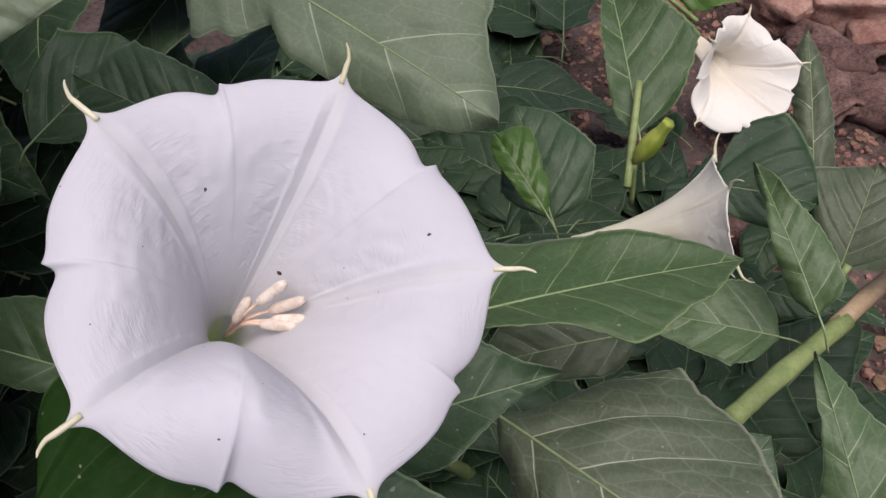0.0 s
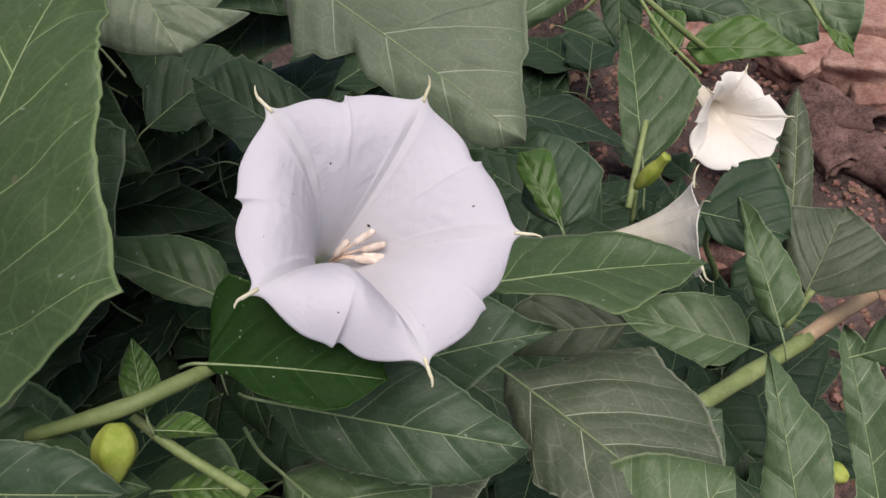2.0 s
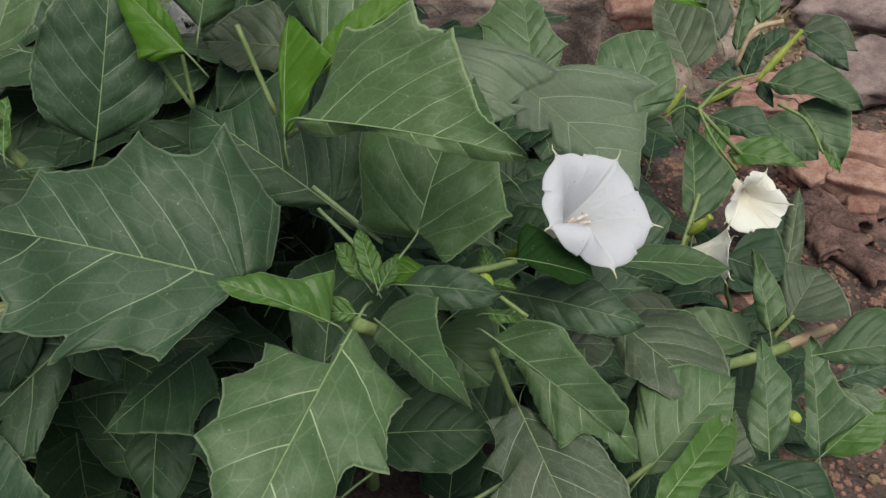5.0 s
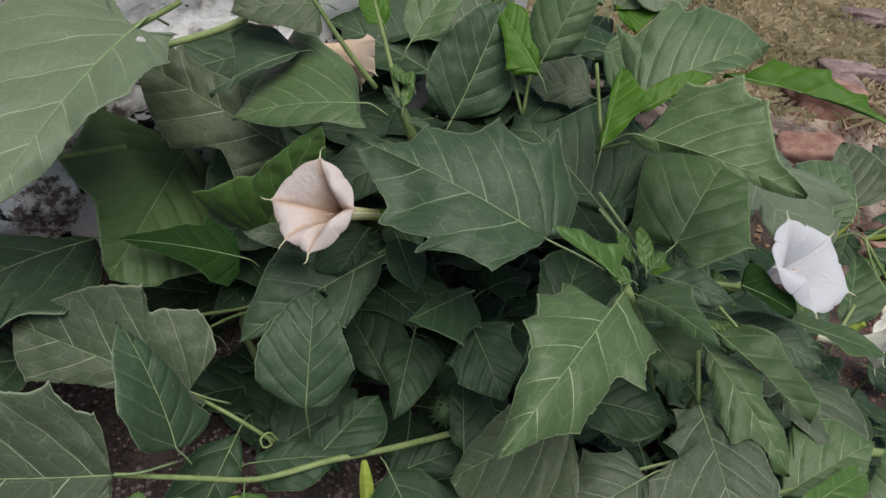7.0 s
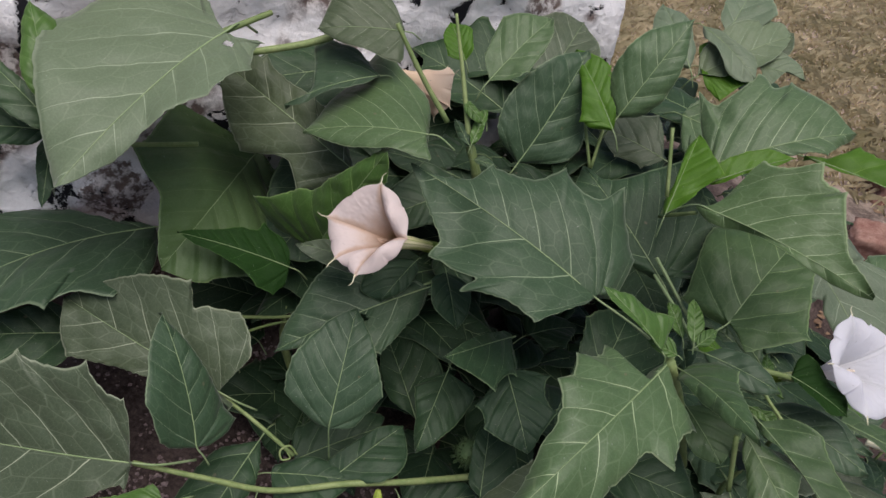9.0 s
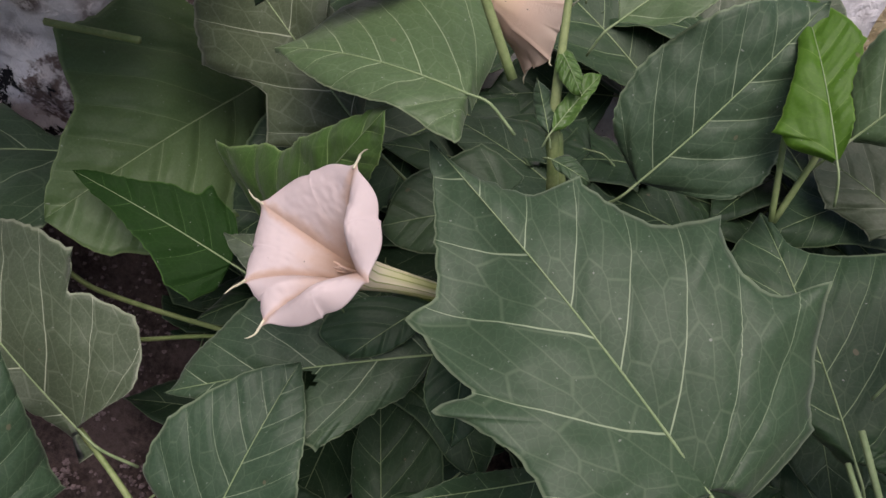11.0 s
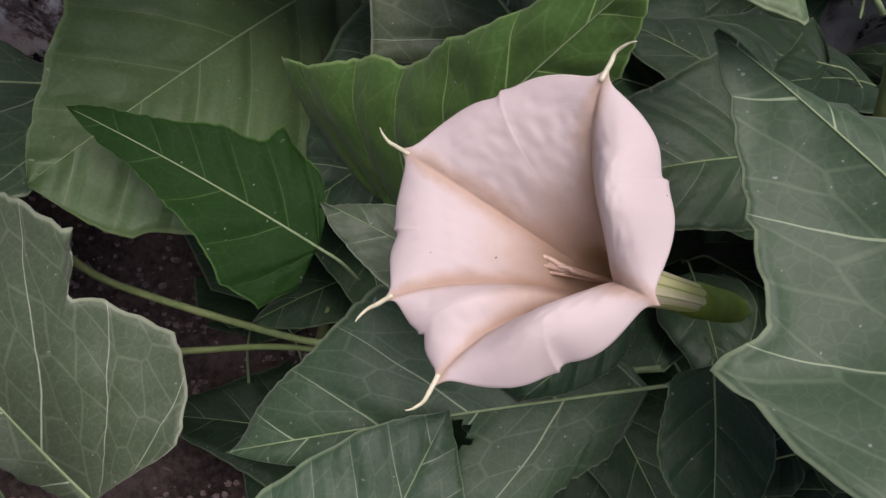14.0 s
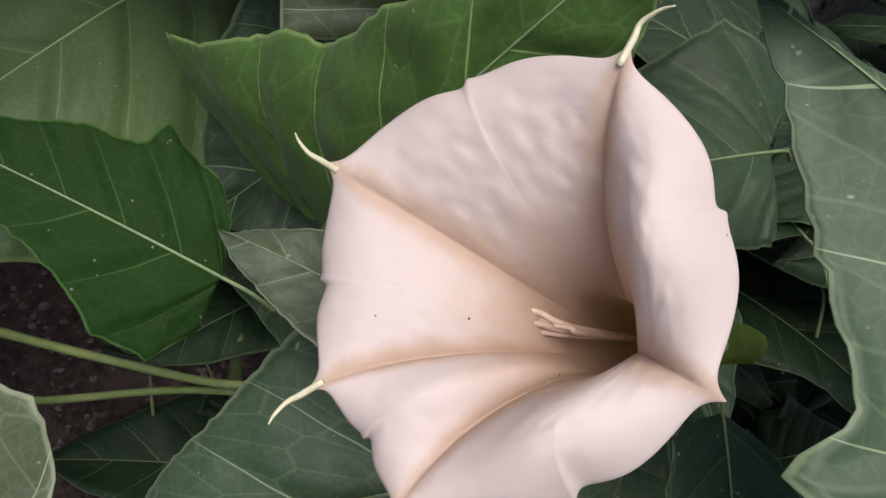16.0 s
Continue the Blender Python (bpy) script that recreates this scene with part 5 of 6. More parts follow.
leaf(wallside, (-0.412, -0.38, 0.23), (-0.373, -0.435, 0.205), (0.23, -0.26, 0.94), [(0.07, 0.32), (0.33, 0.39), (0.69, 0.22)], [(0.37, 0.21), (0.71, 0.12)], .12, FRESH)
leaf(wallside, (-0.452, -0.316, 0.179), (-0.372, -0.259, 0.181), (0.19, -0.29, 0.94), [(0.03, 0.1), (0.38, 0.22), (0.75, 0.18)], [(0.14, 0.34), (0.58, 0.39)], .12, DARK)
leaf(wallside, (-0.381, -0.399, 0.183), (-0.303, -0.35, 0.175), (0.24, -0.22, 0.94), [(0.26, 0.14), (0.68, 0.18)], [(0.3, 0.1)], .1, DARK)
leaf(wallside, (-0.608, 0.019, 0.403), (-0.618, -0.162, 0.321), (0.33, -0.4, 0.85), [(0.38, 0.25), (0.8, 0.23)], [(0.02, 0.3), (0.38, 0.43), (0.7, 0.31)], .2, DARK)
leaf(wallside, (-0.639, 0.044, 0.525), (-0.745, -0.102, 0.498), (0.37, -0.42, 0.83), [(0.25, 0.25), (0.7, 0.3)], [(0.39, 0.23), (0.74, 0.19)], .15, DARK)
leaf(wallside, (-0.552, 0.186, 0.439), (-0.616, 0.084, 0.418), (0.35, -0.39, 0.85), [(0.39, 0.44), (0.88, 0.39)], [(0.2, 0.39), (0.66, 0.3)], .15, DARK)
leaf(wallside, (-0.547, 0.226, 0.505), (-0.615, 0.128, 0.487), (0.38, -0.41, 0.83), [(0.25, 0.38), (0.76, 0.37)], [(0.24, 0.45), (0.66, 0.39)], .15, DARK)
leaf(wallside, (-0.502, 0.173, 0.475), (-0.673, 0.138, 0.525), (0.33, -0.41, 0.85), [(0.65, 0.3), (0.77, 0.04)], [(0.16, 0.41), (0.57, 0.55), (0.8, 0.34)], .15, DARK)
leaf(main, (-0.321, 0.482, 0.587), (-0.329, 0.601, 0.657), (0.1, -0.5, 0.86), [(0.24, 0.17), (0.73, 0.23)], [(0.17, 0.25), (0.41, 0.36), (0.68, 0.21)], 0.12, SILVER)
leaf(main, (-0.354, 0.466, 0.592), (-0.245, 0.429, 0.558), (0.1, -0.5, 0.86), [(0.34, 0.12), (0.68, 0.21)], [(0.32, 0.14), (0.72, 0.24), (0.9, 0.17)], 0.12, SILVER)
leaf(main, (-0.329, 0.427, 0.547), (-0.253, 0.442, 0.546), (0.1, -0.5, 0.86), [(-0.16, 0.41), (0.06, 0.63), (0.52, 0.11)], [(0.38, 0.53), (0.6, 0.66), (0.83, 0.25)], 0.2, LIME)
leaf(main, (-0.273, 0.472, 0.572), (-0.241, 0.54, 0.607), (0.1, -0.5, 0.86), [(0.21, 0.42), (0.79, 0.31)], [(0.31, 0.3), (0.57, 0.36)], 0.12, PALE)
leaf(main, (-0.254, 0.461, 0.568), (-0.189, 0.475, 0.568), (0.1, -0.5, 0.86), [(0.3, 0.48), (0.73, 0.36)], [(0.34, 0.43), (0.6, -0.01)], 0.15, SILVER)

stem(main, [(-0.42, -0.032, 0.49), (-0.44, -0.034, 0.542), (-0.472, -0.018, 0.6), (-0.505, -0.001, 0.655)], (0.0044, 0.0036, 0.0024, 0.0018), STALK)
stem(main, [(-0.194, 0.015, 0.455), (-0.148, -0.02, 0.449), (-0.112, -0.055, 0.444)], (0.0018, 0.002, 0.002), RIB)
stem(wallside, [(-0.545, -0.313, 0.243), (-0.496, -0.299, 0.218), (-0.443, -0.289, 0.194)], (0.0024, 0.0026, 0.0028), STALK)
stem(main, [(-0.526, -0.443, 0.255), (-0.475, -0.393, 0.226), (-0.427, -0.339, 0.193), (-0.375, -0.27, 0.184), (-0.32, -0.209, 0.178), (-0.256, -0.096, 0.139)], (0.0028, 0.0032, 0.0036, 0.004, 0.0042, 0.0045), STALK)
stem(wallside, [(-0.421, -0.457, 0.185), (-0.416, -0.393, 0.201)], (0.0028, 0.0028), STALK)
stem(wallside, [(-0.393, -0.376, 0.194), (-0.356, -0.4, 0.184)], (0.002, 0.002), STALK)
stem(white, [(-0.036, -0.025, 0.343), (-0.014, -0.036, 0.275)], (0.003, 0.003), STALK)
stem(white, [(0.006, 0.063, 0.321), (-0.001, 0.052, 0.278)], (0.0028, 0.0028), STALK)
stem(white, [(-0.072, -0.02, 0.429), (-0.041, -0.008, 0.429), (-0.028, 0.003, 0.425), (-0.017, 0.021, 0.413)], (0.0026, 0.0032, 0.003, 0.0028), STALK)
stem(white, [(-0.047, -0.003, 0.413), (-0.032, -0.01, 0.401), (-0.004, -0.021, 0.389)], (0.0018, 0.002, 0.002), STALK)
stem(far, [(0.198, 0.169, 0.107), (0.25, 0.222, 0.069), (0.303, 0.268, 0.047)], (0.0068, 0.0072, 0.0072), STALK)
stem(far, [(0.294, 0.262, 0.049), (0.335, 0.3, 0.036), (0.372, 0.328, 0.029)], (0.0072, 0.0075, 0.0065), DRYSTALK)
stem(wallside, [(-0.7, -0.276, 0.254), (-0.663, -0.255, 0.252), (-0.581, -0.192, 0.262), (-0.553, -0.167, 0.27)], (0.0026, 0.0024, 0.0022, 0.0022), STALK)
stem(wallside, [(-0.666, -0.276, 0.208), (-0.634, -0.249, 0.217), (-0.587, -0.198, 0.247), (-0.559, -0.168, 0.257)], (0.0024, 0.0022, 0.002, 0.002), STALK)
stem(main, [(-0.459, -0.12, 0.329), (-0.422, -0.082, 0.358)], (0.0016, 0.0016), RIB)
stem(wallside, [(-0.696, -0.138, 0.568), (-0.643, -0.073, 0.588), (-0.613, -0.024, 0.614)], (0.004, 0.0045, 0.005), STALK)
stem(wallside, [(-0.712, -0.163, 0.592), (-0.703, -0.09, 0.605)], (0.004, 0.0035), STALK)
stem(wallside, [(-0.765, -0.249, 0.454), (-0.711, -0.196, 0.461)], (0.003, 0.003), STALK)
stem(wallside, [(-0.521, -0.088, 0.657), (-0.486, -0.081, 0.611), (-0.45, -0.069, 0.565)], (0.0026, 0.0028, 0.0032), STALK)
stem(main, [(-0.325, 0.071, 0.511), (-0.351, 0.08, 0.56)], (0.0022, 0.002), STALK)
stem(main, [(-0.324, 0.072, 0.511), (-0.331, 0.092, 0.564)], (0.0022, 0.002), STALK)
stem(main, [(-0.216, 0.039, 0.513), (-0.22, 0.063, 0.54), (-0.213, 0.086, 0.573)], (0.003, 0.0025, 0.002), STALK)
stem(main, [(-0.216, 0.025, 0.546), (-0.243, 0.049, 0.611)], (0.0022, 0.002), STALK)
stem(main, [(-0.217, 0.031, 0.517), (-0.174, -0.02, 0.569)], (0.002, 0.002), STALK)
stem(white, [(0.098, -0.049, 0.187), (0.139, -0.01, 0.198)], (0.003, 0.003), STALK)
stem(far, [(0.163, 0.561, 0.212), (0.19, 0.516, 0.188), (0.22, 0.468, 0.179)], (0.002, 0.002, 0.0018), STALK)
stem(far, [(0.29, 0.658, 0.167), (0.332, 0.634, 0.156), (0.356, 0.579, 0.137)], (0.003, 0.0025, 0.002), STALK)
stem(far, [(0.284, 0.274, 0.055), (0.305, 0.295, 0.081)], (0.003, 0.003), STALK)
stem(far, [(0.151, 0.326, 0.156), (0.168, 0.403, 0.183)], (0.003, 0.0028), STALK)
stem(far, [(0.223, 0.715, 0.195), (0.241, 0.739, 0.245), (0.284, 0.755, 0.256)], (0.004, 0.0045, 0.004), DRYSTALK)
stem(main, [(-0.126, -0.098, 0.448), (-0.101, -0.045, 0.355), (-0.07, 0.018, 0.218)], (0.006, 0.0055, 0.005), STALK)
stem(main, [(-0.202, 0.029, 0.468), (-0.138, 0.011, 0.426)], (0.002, 0.002), RIB)
stem(main, [(-0.42, -0.025, 0.486), (-0.436, -0.032, 0.527)], (0.006, 0.0055), STALK)
stem(main, [(0.029, -0.061, 0.245), (-0.061, -0.127, 0.214)], (0.0022, 0.002), RIB)
stem(far, [(0.163, 0.561, 0.212), (0.141, 0.567, 0.212), (0.112, 0.557, 0.192)], (0.0022, 0.002, 0.002), STALK)
stem(far, [(0.162, 0.562, 0.214), (0.176, 0.608, 0.197)], (0.002, 0.002), STALK)
stem(far, [(0.163, 0.561, 0.212), (0.206, 0.663, 0.196), (0.258, 0.717, 0.182)], (0.0025, 0.0022, 0.002), STALK)
stem(far, [(0.162, 0.562, 0.213), (0.213, 0.556, 0.163), (0.257, 0.571, 0.112)], (0.003, 0.0032, 0.0035), STALK)
stem(far, [(0.158, 0.341, 0.163), (0.155, 0.336, 0.125)], (0.002, 0.002), STALK)
stem(wallside, [(-0.436, -0.291, 0.204), (-0.445, -0.295, 0.216), (-0.449, -0.306, 0.214), (-0.443, -0.309, 0.206), (-0.436, -0.303, 0.209), (-0.441, -0.303, 0.215)], (0.0014, 0.0014, 0.0013, 0.0012, 0.0011, 0.0009), STALK)

# the open white flower
flower(white, (0.0442, 0.0682, 0.4429), (0.506, -0.249, 0.826), ((4, 0.0542, 0.0), (77, 0.0541, 0.0), (145, 0.0555, 0.0), (222, 0.0545, 0.0), (292, 0.0555, 0.0)), (0.0077, 0.0769, 0.4001), 0.0055, (-0.030, 0.098, 0.345), WHITE, "wide open pure white trumpet flower", core=(0.0141, 0.0739, 0.4086),
       stamens=[("anther", (0.003, 0.005), 0.012, 0.010), ("anther", (0.0115, 0.0075), 0.0215, 0.011), ("anther", (0.0175, 0.004), 0.018, 0.011), ("anther", (0.018, -0.001), 0.016, 0.010), ("anther", (0.016, -0.003), 0.015, 0.011)], pleats=0.24, rib=0.018, flat=1.7, tails=0.006, puff=(0.9, 0.7, 1.4, 3.4, 1.4), fineness=1.9, fold=0.055, dip=0.008, tube_radius=0.0045)
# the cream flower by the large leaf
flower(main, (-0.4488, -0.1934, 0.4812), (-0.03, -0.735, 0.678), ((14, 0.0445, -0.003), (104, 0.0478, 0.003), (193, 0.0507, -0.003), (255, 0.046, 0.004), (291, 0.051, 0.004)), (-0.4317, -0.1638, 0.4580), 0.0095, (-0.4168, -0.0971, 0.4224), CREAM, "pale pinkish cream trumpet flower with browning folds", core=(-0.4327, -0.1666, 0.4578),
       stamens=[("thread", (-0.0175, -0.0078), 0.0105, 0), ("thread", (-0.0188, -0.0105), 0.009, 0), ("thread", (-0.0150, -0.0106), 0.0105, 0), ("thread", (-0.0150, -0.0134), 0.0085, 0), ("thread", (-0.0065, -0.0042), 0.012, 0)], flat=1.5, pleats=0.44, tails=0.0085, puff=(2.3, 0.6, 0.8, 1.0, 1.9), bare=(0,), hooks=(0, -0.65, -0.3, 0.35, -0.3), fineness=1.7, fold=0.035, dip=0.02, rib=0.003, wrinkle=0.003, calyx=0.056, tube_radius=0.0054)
# ivory flowers of the small plant
flower(far, (0.25, 0.424, 0.16), (0.35, -0.42, 0.62), ((5, 0.040, 0.012), (72, 0.050, -0.010), (150, 0.038, 0.012), (220, 0.050, -0.008), (300, 0.043, 0.006)), (0.236, 0.461, 0.139), 0.011, (0.212, 0.502, 0.143), IVORY, "half wilted ivory trumpet flower", tails=0.004, flat=1.2, pleats=0.3, fold=0.10, calyx=0.02)
flower(far, (0.1865, 0.2085, 0.265), (0.9, 0.02, 0.05), ((10, 0.029, 0.0), (80, 0.031, 0.0), (150, 0.029, 0.0), (215, 0.029, 0.0), (290, 0.031, 0.0)), (0.163, 0.212, 0.258), 0.0125, (0.1105, 0.219, 0.236), BELL, "half closed ivory trumpet flower seen from the side", tails=0.010, flat=1.0, pleats=0.16, calyx=0, tube_radius=0.005)
# the wilting orange-brown flower under the upper leaves
flower(main, (-0.533, 0.052, 0.531), (0.72, 0.62, -0.2), ((20, 0.030, 0.004), (85, 0.033, -0.004), (160, 0.029, 0.003), (220, 0.032, -0.003), (300, 0.030, 0.0)), (-0.556, 0.032, 0.538), 0.019, (-0.586, 0.008, 0.548), FADED, "wilted orange-beige trumpet flower", tails=0.006, flat=0.9, pleats=0.4, fold=0.10, calyx=0.015)

bud(far, (0.158, 0.342, 0.164), (0.181, 0.344, 0.198), 0.007, BUDSKIN, "yellow-green half open bud", 0.6)
bud(far, (0.123, 0.652, 0.137), (0.147, 0.672, 0.18), 0.0052, BUDSKIN, "yellow-green long bud", 0.6)
bud(far, (0.177, 0.664, 0.15), (0.232, 0.669, 0.19), 0.0045, BUDSKIN, "green bud", 0.4)
bud(far, (0.257, 0.7, 0.179), (0.315, 0.751, 0.244), 0.0058, BUDSKIN, "yellow-green long bud", 0.55)
bud(far, (0.299, 0.127, 0.083), (0.281, 0.134, 0.089), 0.008, BUDSKIN, "yellow-green curled bud", 0.5)
bud(main, (-0.334, -0.264, 0.205), (-0.302, -0.295, 0.12), 0.0085, BUDSKIN, "hanging yellow-green seed pod")
bud(white, (-0.041, -0.013, 0.428), (-0.04, -0.031, 0.418), 0.0075, BUDSKIN, "hanging yellow-green bud")
bud(wallside, (-0.421, -0.375, 0.208), (-0.437, -0.4, 0.203), 0.006, CALYX, "small green bud")
seed_capsule(main, (-0.298, -0.12, 0.169), 0.017)

# leaves added to fill the bushes under the canopy, nearly all in the darker green in place of deep shade
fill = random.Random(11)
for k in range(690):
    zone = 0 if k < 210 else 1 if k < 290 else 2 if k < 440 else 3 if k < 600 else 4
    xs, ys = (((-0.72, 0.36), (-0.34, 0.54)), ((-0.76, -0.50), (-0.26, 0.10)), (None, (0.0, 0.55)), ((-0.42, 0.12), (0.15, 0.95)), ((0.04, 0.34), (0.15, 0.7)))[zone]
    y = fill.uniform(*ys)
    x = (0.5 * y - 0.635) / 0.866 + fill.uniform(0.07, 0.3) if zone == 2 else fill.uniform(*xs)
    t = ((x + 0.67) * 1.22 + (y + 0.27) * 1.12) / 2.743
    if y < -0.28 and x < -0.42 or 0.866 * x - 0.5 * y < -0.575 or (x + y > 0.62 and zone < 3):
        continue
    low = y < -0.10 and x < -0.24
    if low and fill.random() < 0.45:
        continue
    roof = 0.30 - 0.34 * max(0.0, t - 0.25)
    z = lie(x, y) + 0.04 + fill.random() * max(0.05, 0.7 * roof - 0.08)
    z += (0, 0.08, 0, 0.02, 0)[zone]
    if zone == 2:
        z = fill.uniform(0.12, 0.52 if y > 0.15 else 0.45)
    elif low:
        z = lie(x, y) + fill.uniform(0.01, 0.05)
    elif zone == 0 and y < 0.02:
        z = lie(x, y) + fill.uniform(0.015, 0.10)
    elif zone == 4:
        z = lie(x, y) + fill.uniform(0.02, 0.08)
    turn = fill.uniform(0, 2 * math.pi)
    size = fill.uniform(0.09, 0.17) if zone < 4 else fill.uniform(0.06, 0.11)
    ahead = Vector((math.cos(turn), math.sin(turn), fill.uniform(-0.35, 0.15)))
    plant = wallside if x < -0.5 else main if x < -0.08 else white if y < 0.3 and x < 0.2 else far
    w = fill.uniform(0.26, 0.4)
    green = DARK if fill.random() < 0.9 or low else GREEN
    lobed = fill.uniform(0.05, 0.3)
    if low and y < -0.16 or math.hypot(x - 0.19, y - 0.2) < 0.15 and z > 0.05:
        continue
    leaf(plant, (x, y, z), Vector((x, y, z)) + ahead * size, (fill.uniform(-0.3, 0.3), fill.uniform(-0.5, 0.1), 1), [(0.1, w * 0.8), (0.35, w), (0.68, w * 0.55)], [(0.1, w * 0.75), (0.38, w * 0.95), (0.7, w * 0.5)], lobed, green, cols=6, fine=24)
for x, y, r, plant in ((-0.3, 0.0, 1, main), (-0.22, 0.02, 1, main), (0.0, 0.2, 0.8, white), (-0.6, -0.12, 0.9, wallside), (0.25, 0.45, 0.5, far)):
    g = lie(x, y)
    stem(plant, [(x, y, g - 0.02), (x + 0.01, y - 0.01, g + 0.08), (x - 0.01, y - 0.02, g + 0.16), (x, y - 0.03, g + 0.24)], (0.010 * r, 0.008 * r, 0.006 * r, 0.003 * r))


# ---- rubble, bark and litter ----
def rock(name, x, y, size, turn, mat, label, category, rough, boxy):
    rng = random.Random(round(1000 * x + 77 * y))
    bm = bmesh.new()
    bmesh.ops.create_cube(bm, size=1.0)
    bmesh.ops.subdivide_edges(bm, edges=bm.edges[:], cuts=9, use_grid_fill=True)
    off = Vector((rng.uniform(0, 40), rng.uniform(0, 40), 0))
    for v in bm.verts:
        p = v.co.copy()
        ball = p.normalized() * 0.62
        p = p.lerp(ball, boxy)
        p *= 1 + rough * noise.noise(p * 2.3 + off) + 0.4 * rough * noise.noise(p * 7 + off) + 0.25 * rough * noise.noise(p * 17 + off)
        v.co = (p.x * size[0], p.y * size[1], p.z * size[2])
    ob = part(name, bm, mat)
    ob.matrix_world = pose(x, y, lie(x, y) + 0.36 * size[2], rng.uniform(-9, 9), rng.uniform(-9, 9), turn)
    return tagged(ob, label, category, group=category + "s on the ground")


def brick(x, y, size, turn):
    return rock("brick", x, y, size, turn, BRICK, "broken weathered red brick lying on the soil", "brick", 0.22, 0.16)


def stone(x, y, size, turn):
    return rock("stone", x, y, size, turn, STONE, "rough pinkish grey stone lying on the ground", "stone", 0.35, 0.4)


def bark(x, y, size, turn):
    """A curled shell of bark, open below, with ragged ends and lengthwise furrows."""
    rng = random.Random(round(1000 * x + 77 * y))
    off = Vector((rng.uniform(0, 40), rng.uniform(0, 40), 0))
    bm = bmesh.new()
    along, around = 14, 16
    shells = []
    for thick in (1.0, 0.78):
        rows = []
        for i in range(along + 1):
            row = []
            for j in range(around + 1):
                a = radians(-20 + 220 * j / around)
                ragged = 1 + 0.16 * noise.noise(Vector((j * 0.45, 0, thick)) + off) * abs(2 * i / along - 1)
                w = (i / along - 0.5) * ragged
                r = thick * (0.5 + 0.12 * noise.noise(Vector((w * 5, a * 1.2, 3)) + off) + 0.05 * noise.noise(Vector((w * 4, a * 6, 7)) + off))
                bend = 0.25 * math.sin(2.4 * w + off.x)
                row.append(bm.verts.new((w * size[0], (r * math.cos(a) + bend) * size[1], r * math.sin(a) * size[1] * 0.85)))
            rows.append(row)
        shells.append(rows)
    outer, inner = shells
    for i in range(along):
        for j in range(around):
            bm.faces.new((outer[i][j], outer[i + 1][j], outer[i + 1][j + 1], outer[i][j + 1]))
            bm.faces.new((inner[i][j], inner[i][j + 1], inner[i + 1][j + 1], inner[i + 1][j]))
        for j in (0, around):
            bm.faces.new((outer[i][j], inner[i][j], inner[i + 1][j], outer[i + 1][j]))
    for i in (0, along):
        for j in range(around):
            bm.faces.new((outer[i][j], outer[i][j + 1], inner[i][j + 1], inner[i][j]))
    bmesh.ops.recalc_face_normals(bm, faces=bm.faces[:])
    ob = part("bark_piece", bm, BARK)
    ob.matrix_world = pose(x, y, lie(x, y) + 0.12 * size[1], rng.uniform(-9, 9), rng.uniform(-9, 9), turn)
    return tagged(ob, "dry curled brown piece of bark among rubble", "bark", group="barks on the ground")


brick(0.062, 1.340, (0.15, 0.1, 0.07), 15)
brick(0.101, 1.406, (0.09, 0.07, 0.05), 60)
brick(0.395, 1.304, (0.1, 0.07, 0.045), 25)
brick(0.442, 1.281, (0.09, 0.06, 0.045), -20)
brick(0.366, 1.276, (0.06, 0.05, 0.03), 70)
brick(0.471, 1.009, (0.07, 0.05, 0.04), 40)
brick(0.579, 1.068, (0.1, 0.07, 0.05), -30)
brick(0.561, 1.578, (0.1, 0.07, 0.04), 35)
brick(0.583, 1.423, (0.09, 0.06, 0.05), -15)
brick(0.490, 1.401, (0.06, 0.05, 0.03), 10)
bark(0.297, 1.396, (0.07, 0.03, 0.025), 60)
bark(0.502, 0.813, (0.13, 0.04, 0.035), -55)
bark(0.525, 0.767, (0.12, 0.03, 0.03), -50)
bark(0.466, 0.859, (0.08, 0.05, 0.04), -30)
bark(0.550, 0.899, (0.1, 0.05, 0.04), -65)
bark(0.349, 0.604, (0.06, 0.04, 0.03), 20)
brick(0.070, 1.617, (.2, .11, .09), 20)
stone(0.508, 1.743, (.16, .12, .08), 10)
stone(0.617, 1.684, (.28, .24, .10), -15)
stone(0.604, 1.356, (.20, .18, .08), 30)
brick(0.382, 1.250, (.15, .09, .06), -25)
brick(0.453, 1.212, (.12, .09, .05), 15)
brick(0.470, 0.984, (.13, .09, .06), 40)
brick(0.559, 1.048, (.16, .10, .06), -10)
bark(0.474, 0.876, (.10, .05, .03), -60)
bark(0.506, 0.739, (.20, .055, .04), -55)
bark(0.454, 0.776, (.12, .06, .04), -70)
bark(0.534, 0.854, (.15, .04, .03), -40)
brick(0.311, 1.017, (.09, .06, .04), 60)
stone(0.285, 1.977, (.2, .12, .06), 5)
brick(0.555, 0.897, (.09, .06, .04), 80)
bark(0.309, 0.519, (.12, .06, .04), -30)
brick(0.278, 0.538, (.08, .06, .04), 15)
stone(0.058, 3.085, (.22, .14, .04), 10)
stone(0.128, 2.521, (.16, .11, .05), -20)
stone(0.113, 1.932, (.16, .1, .05), 25)
brick(0.094, 1.696, (.18, .10, .07), 10)
stone(-0.058, 3.252, (.2, .1, .04), 0)
bark(0.494, 0.854, (.14, .06, .05), -50)
brick(0.564, 0.947, (.14, .1, .06), -20)
brick(0.490, 0.970, (.10, .07, .05), 30)
brick(0.381, 1.204, (.14, .08, .06), 0)
brick(0.294, 1.037, (.08, .05, .04), 60)
bark(0.507, 0.724, (.16, .06, .04), -35)
bark(0.470, 0.775, (.10, .05, .04), -65)
brick(0.282, 0.270, (.09, .05, .03), 20)
bark(0.325, 0.247, (.10, .05, .03), -20)
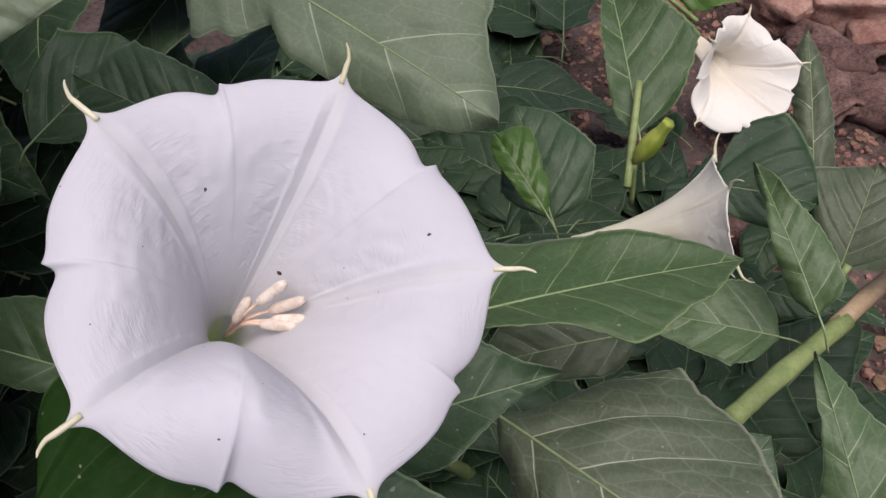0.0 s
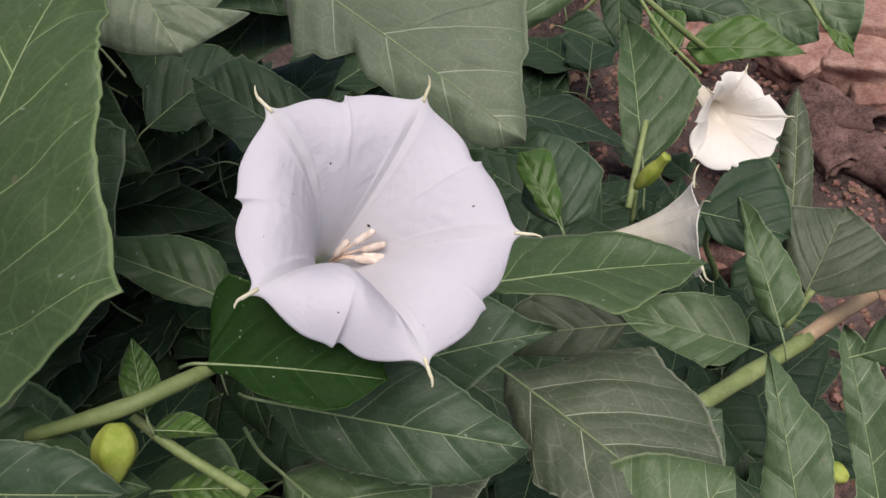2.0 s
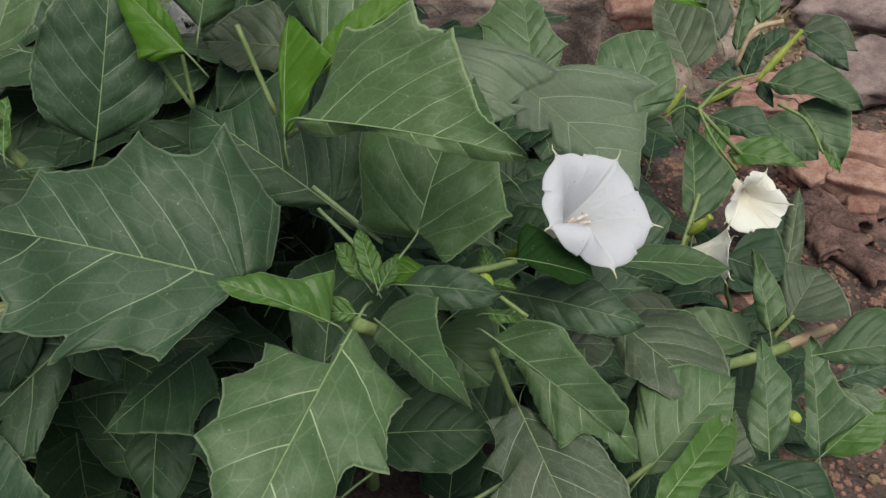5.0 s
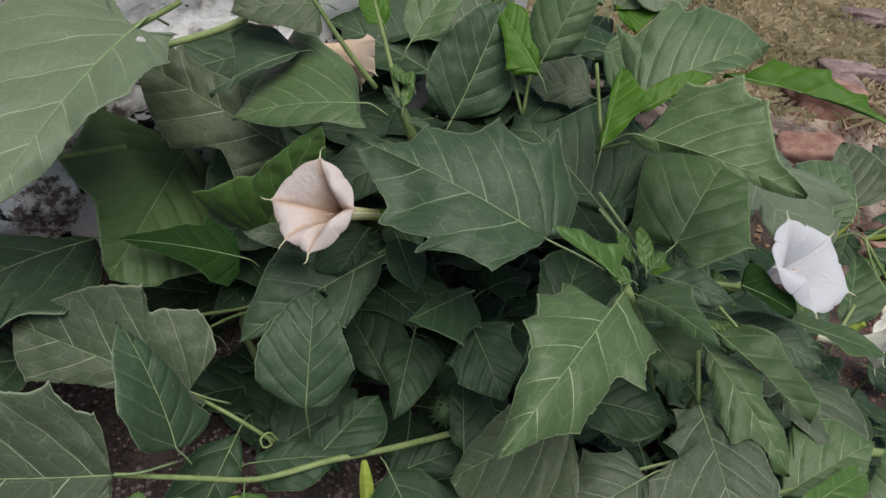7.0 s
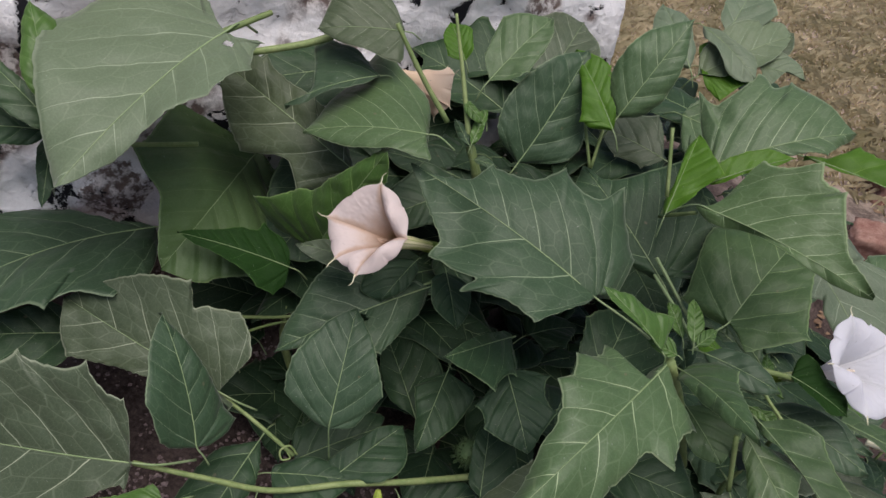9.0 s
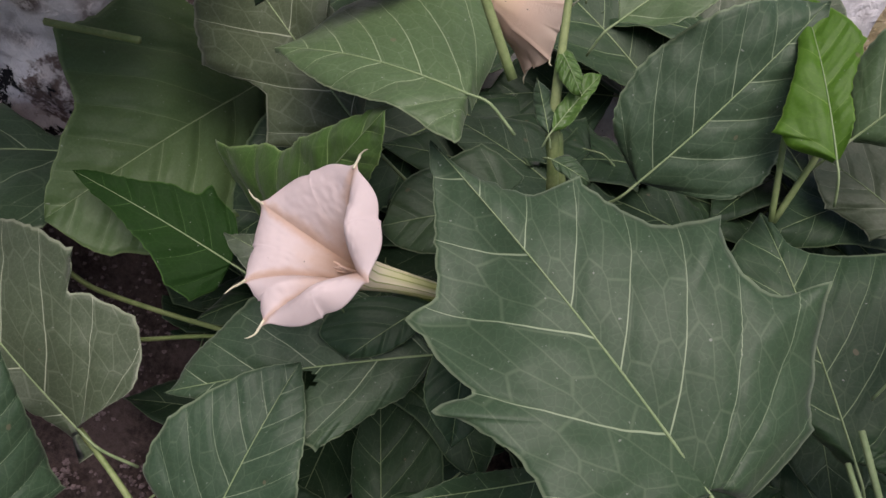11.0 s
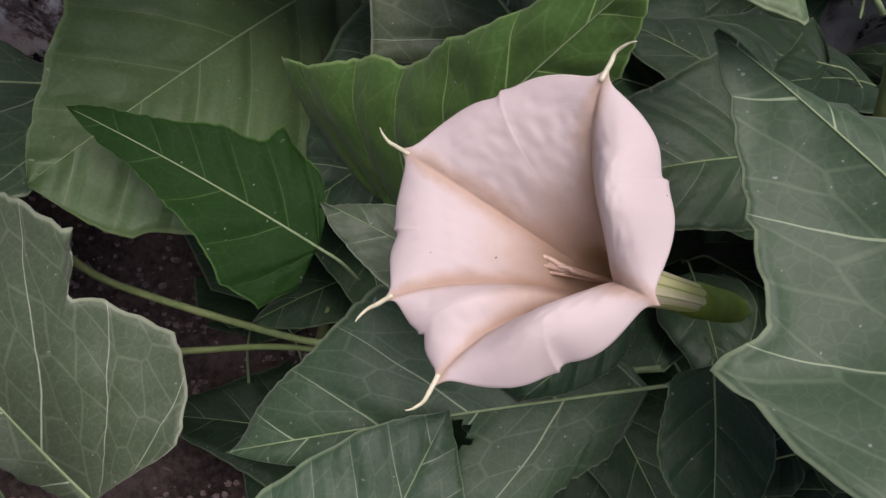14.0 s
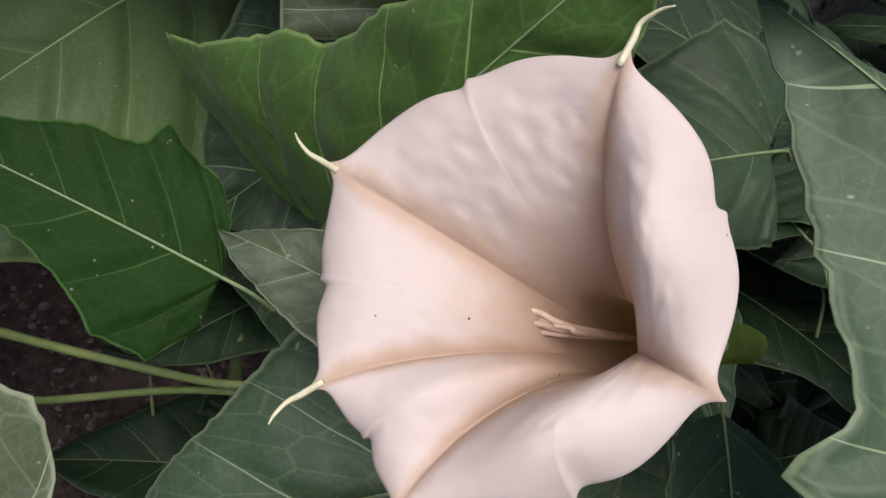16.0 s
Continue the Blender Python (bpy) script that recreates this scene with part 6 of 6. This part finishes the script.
brick(0.283, 0.415, (.06, .04, .03), 50)
bark(0.166, 0.132, (.08, .05, .03), -20)
bark(0.234, 0.127, (.08, .05, .03), 30)
bark(0.335, 0.280, (.10, .03, .02), -70)
stone(0.111, 1.782, (.12, .08, .06), -20)
brick(0.082, 1.688, (.14, .06, .05), 10)


rng = random.Random(3)
verts, faces = [], []
for k in range(76000):
    y = 1.3 + 5.4 * rng.random() ** 1.5 + abs(rng.gauss(0, 0.5))
    x = rng.uniform(-1.5, 1.9) + rng.gauss(0, 0.4) if rng.random() < 0.75 else rng.gauss(0.3, 2.4)
    if noise.noise(Vector((x * 1.3, y * 1.3, 2))) * 0.5 + 1.65 > y + 0.25 * rng.random() or 0.866 * x - 0.5 * y < -0.6 and y < 0.7:
        continue
    z = lie(x, y)
    a, h, w = rng.uniform(0, 6.283), rng.uniform(0.012, 0.05), rng.uniform(0.0015, 0.0035)
    flop = rng.uniform(0.3, 2.2)
    dx, dy = math.cos(a), math.sin(a)
    n = len(verts)
    verts += [(x - dy * w, y + dx * w, z - 0.003), (x + dy * w, y - dx * w, z - 0.003), (x + dx * h * flop * 0.5, y + dy * h * flop * 0.5, z + h * 0.75), (x + dx * h * flop, y + dy * h * flop, z + h * 0.8)]
    faces += [(n, n + 1, n + 2), (n + 1, n + 3, n + 2)]
data = bpy.data.meshes.new("grass")
data.from_pydata(verts, [], faces)
data.materials.append(GRASS)
tagged(new("grass", data), "short dry straw-coloured and green grass", "grass", kind="stuff")


def scatter(name, spots, mat, label, category, low, high, flat):
    """Many small broken bits lying on the ground, as one mesh."""
    verts, faces = [], []
    rng = random.Random(len(spots))
    for x, y in spots:
        s = rng.uniform(low, high)
        z = lie(x, y) + 0.25 * s * flat
        n = len(verts)
        turn = rng.uniform(0, 3.14)
        for j in range(5):
            a = turn + 2 * math.pi * j / 5
            r = s * rng.uniform(0.6, 1.1)
            verts.append((x + r * math.cos(a), y + r * math.sin(a), z - 0.3 * s * flat))
        for j in range(5):
            a = turn + 2 * math.pi * j / 5
            r = s * rng.uniform(0.45, 0.8)
            verts.append((x + r * math.cos(a), y + r * math.sin(a), z + s * flat * rng.uniform(0.25, 0.6)))
        for j in range(5):
            m = (j + 1) % 5
            faces.append((n + j, n + m, n + 5 + m, n + 5 + j))
        faces.append(tuple(n + 5 + j for j in range(5)))
    data = bpy.data.meshes.new(name)
    data.from_pydata(verts, [], faces)
    data.materials.append(mat)
    return tagged(new(name, data), label, category, kind="stuff")


rng = random.Random(8)
scatter("gravel", [(rng.uniform(-0.95, -0.3), rng.uniform(-0.75, -0.05)) for k in range(7000)], PEBBLE, "pinkish white grit and small pebbles on soil", "gravel", 0.0012, 0.0045, 0.8)
scatter("rubble", [(rng.uniform(0.1, 1.5), rng.uniform(0.1, 1.9)) for k in range(13000)], CRUMB, "small crumbled red brick bits on the soil", "rubble", 0.0012, 0.008, 0.7)
scatter("litter", [(rng.uniform(0.0, 1.4), rng.uniform(-0.2, 1.8)) for k in range(1500)], DRY, "dry brown leaf and bark litter on the ground", "litter", 0.004, 0.018, 0.15)
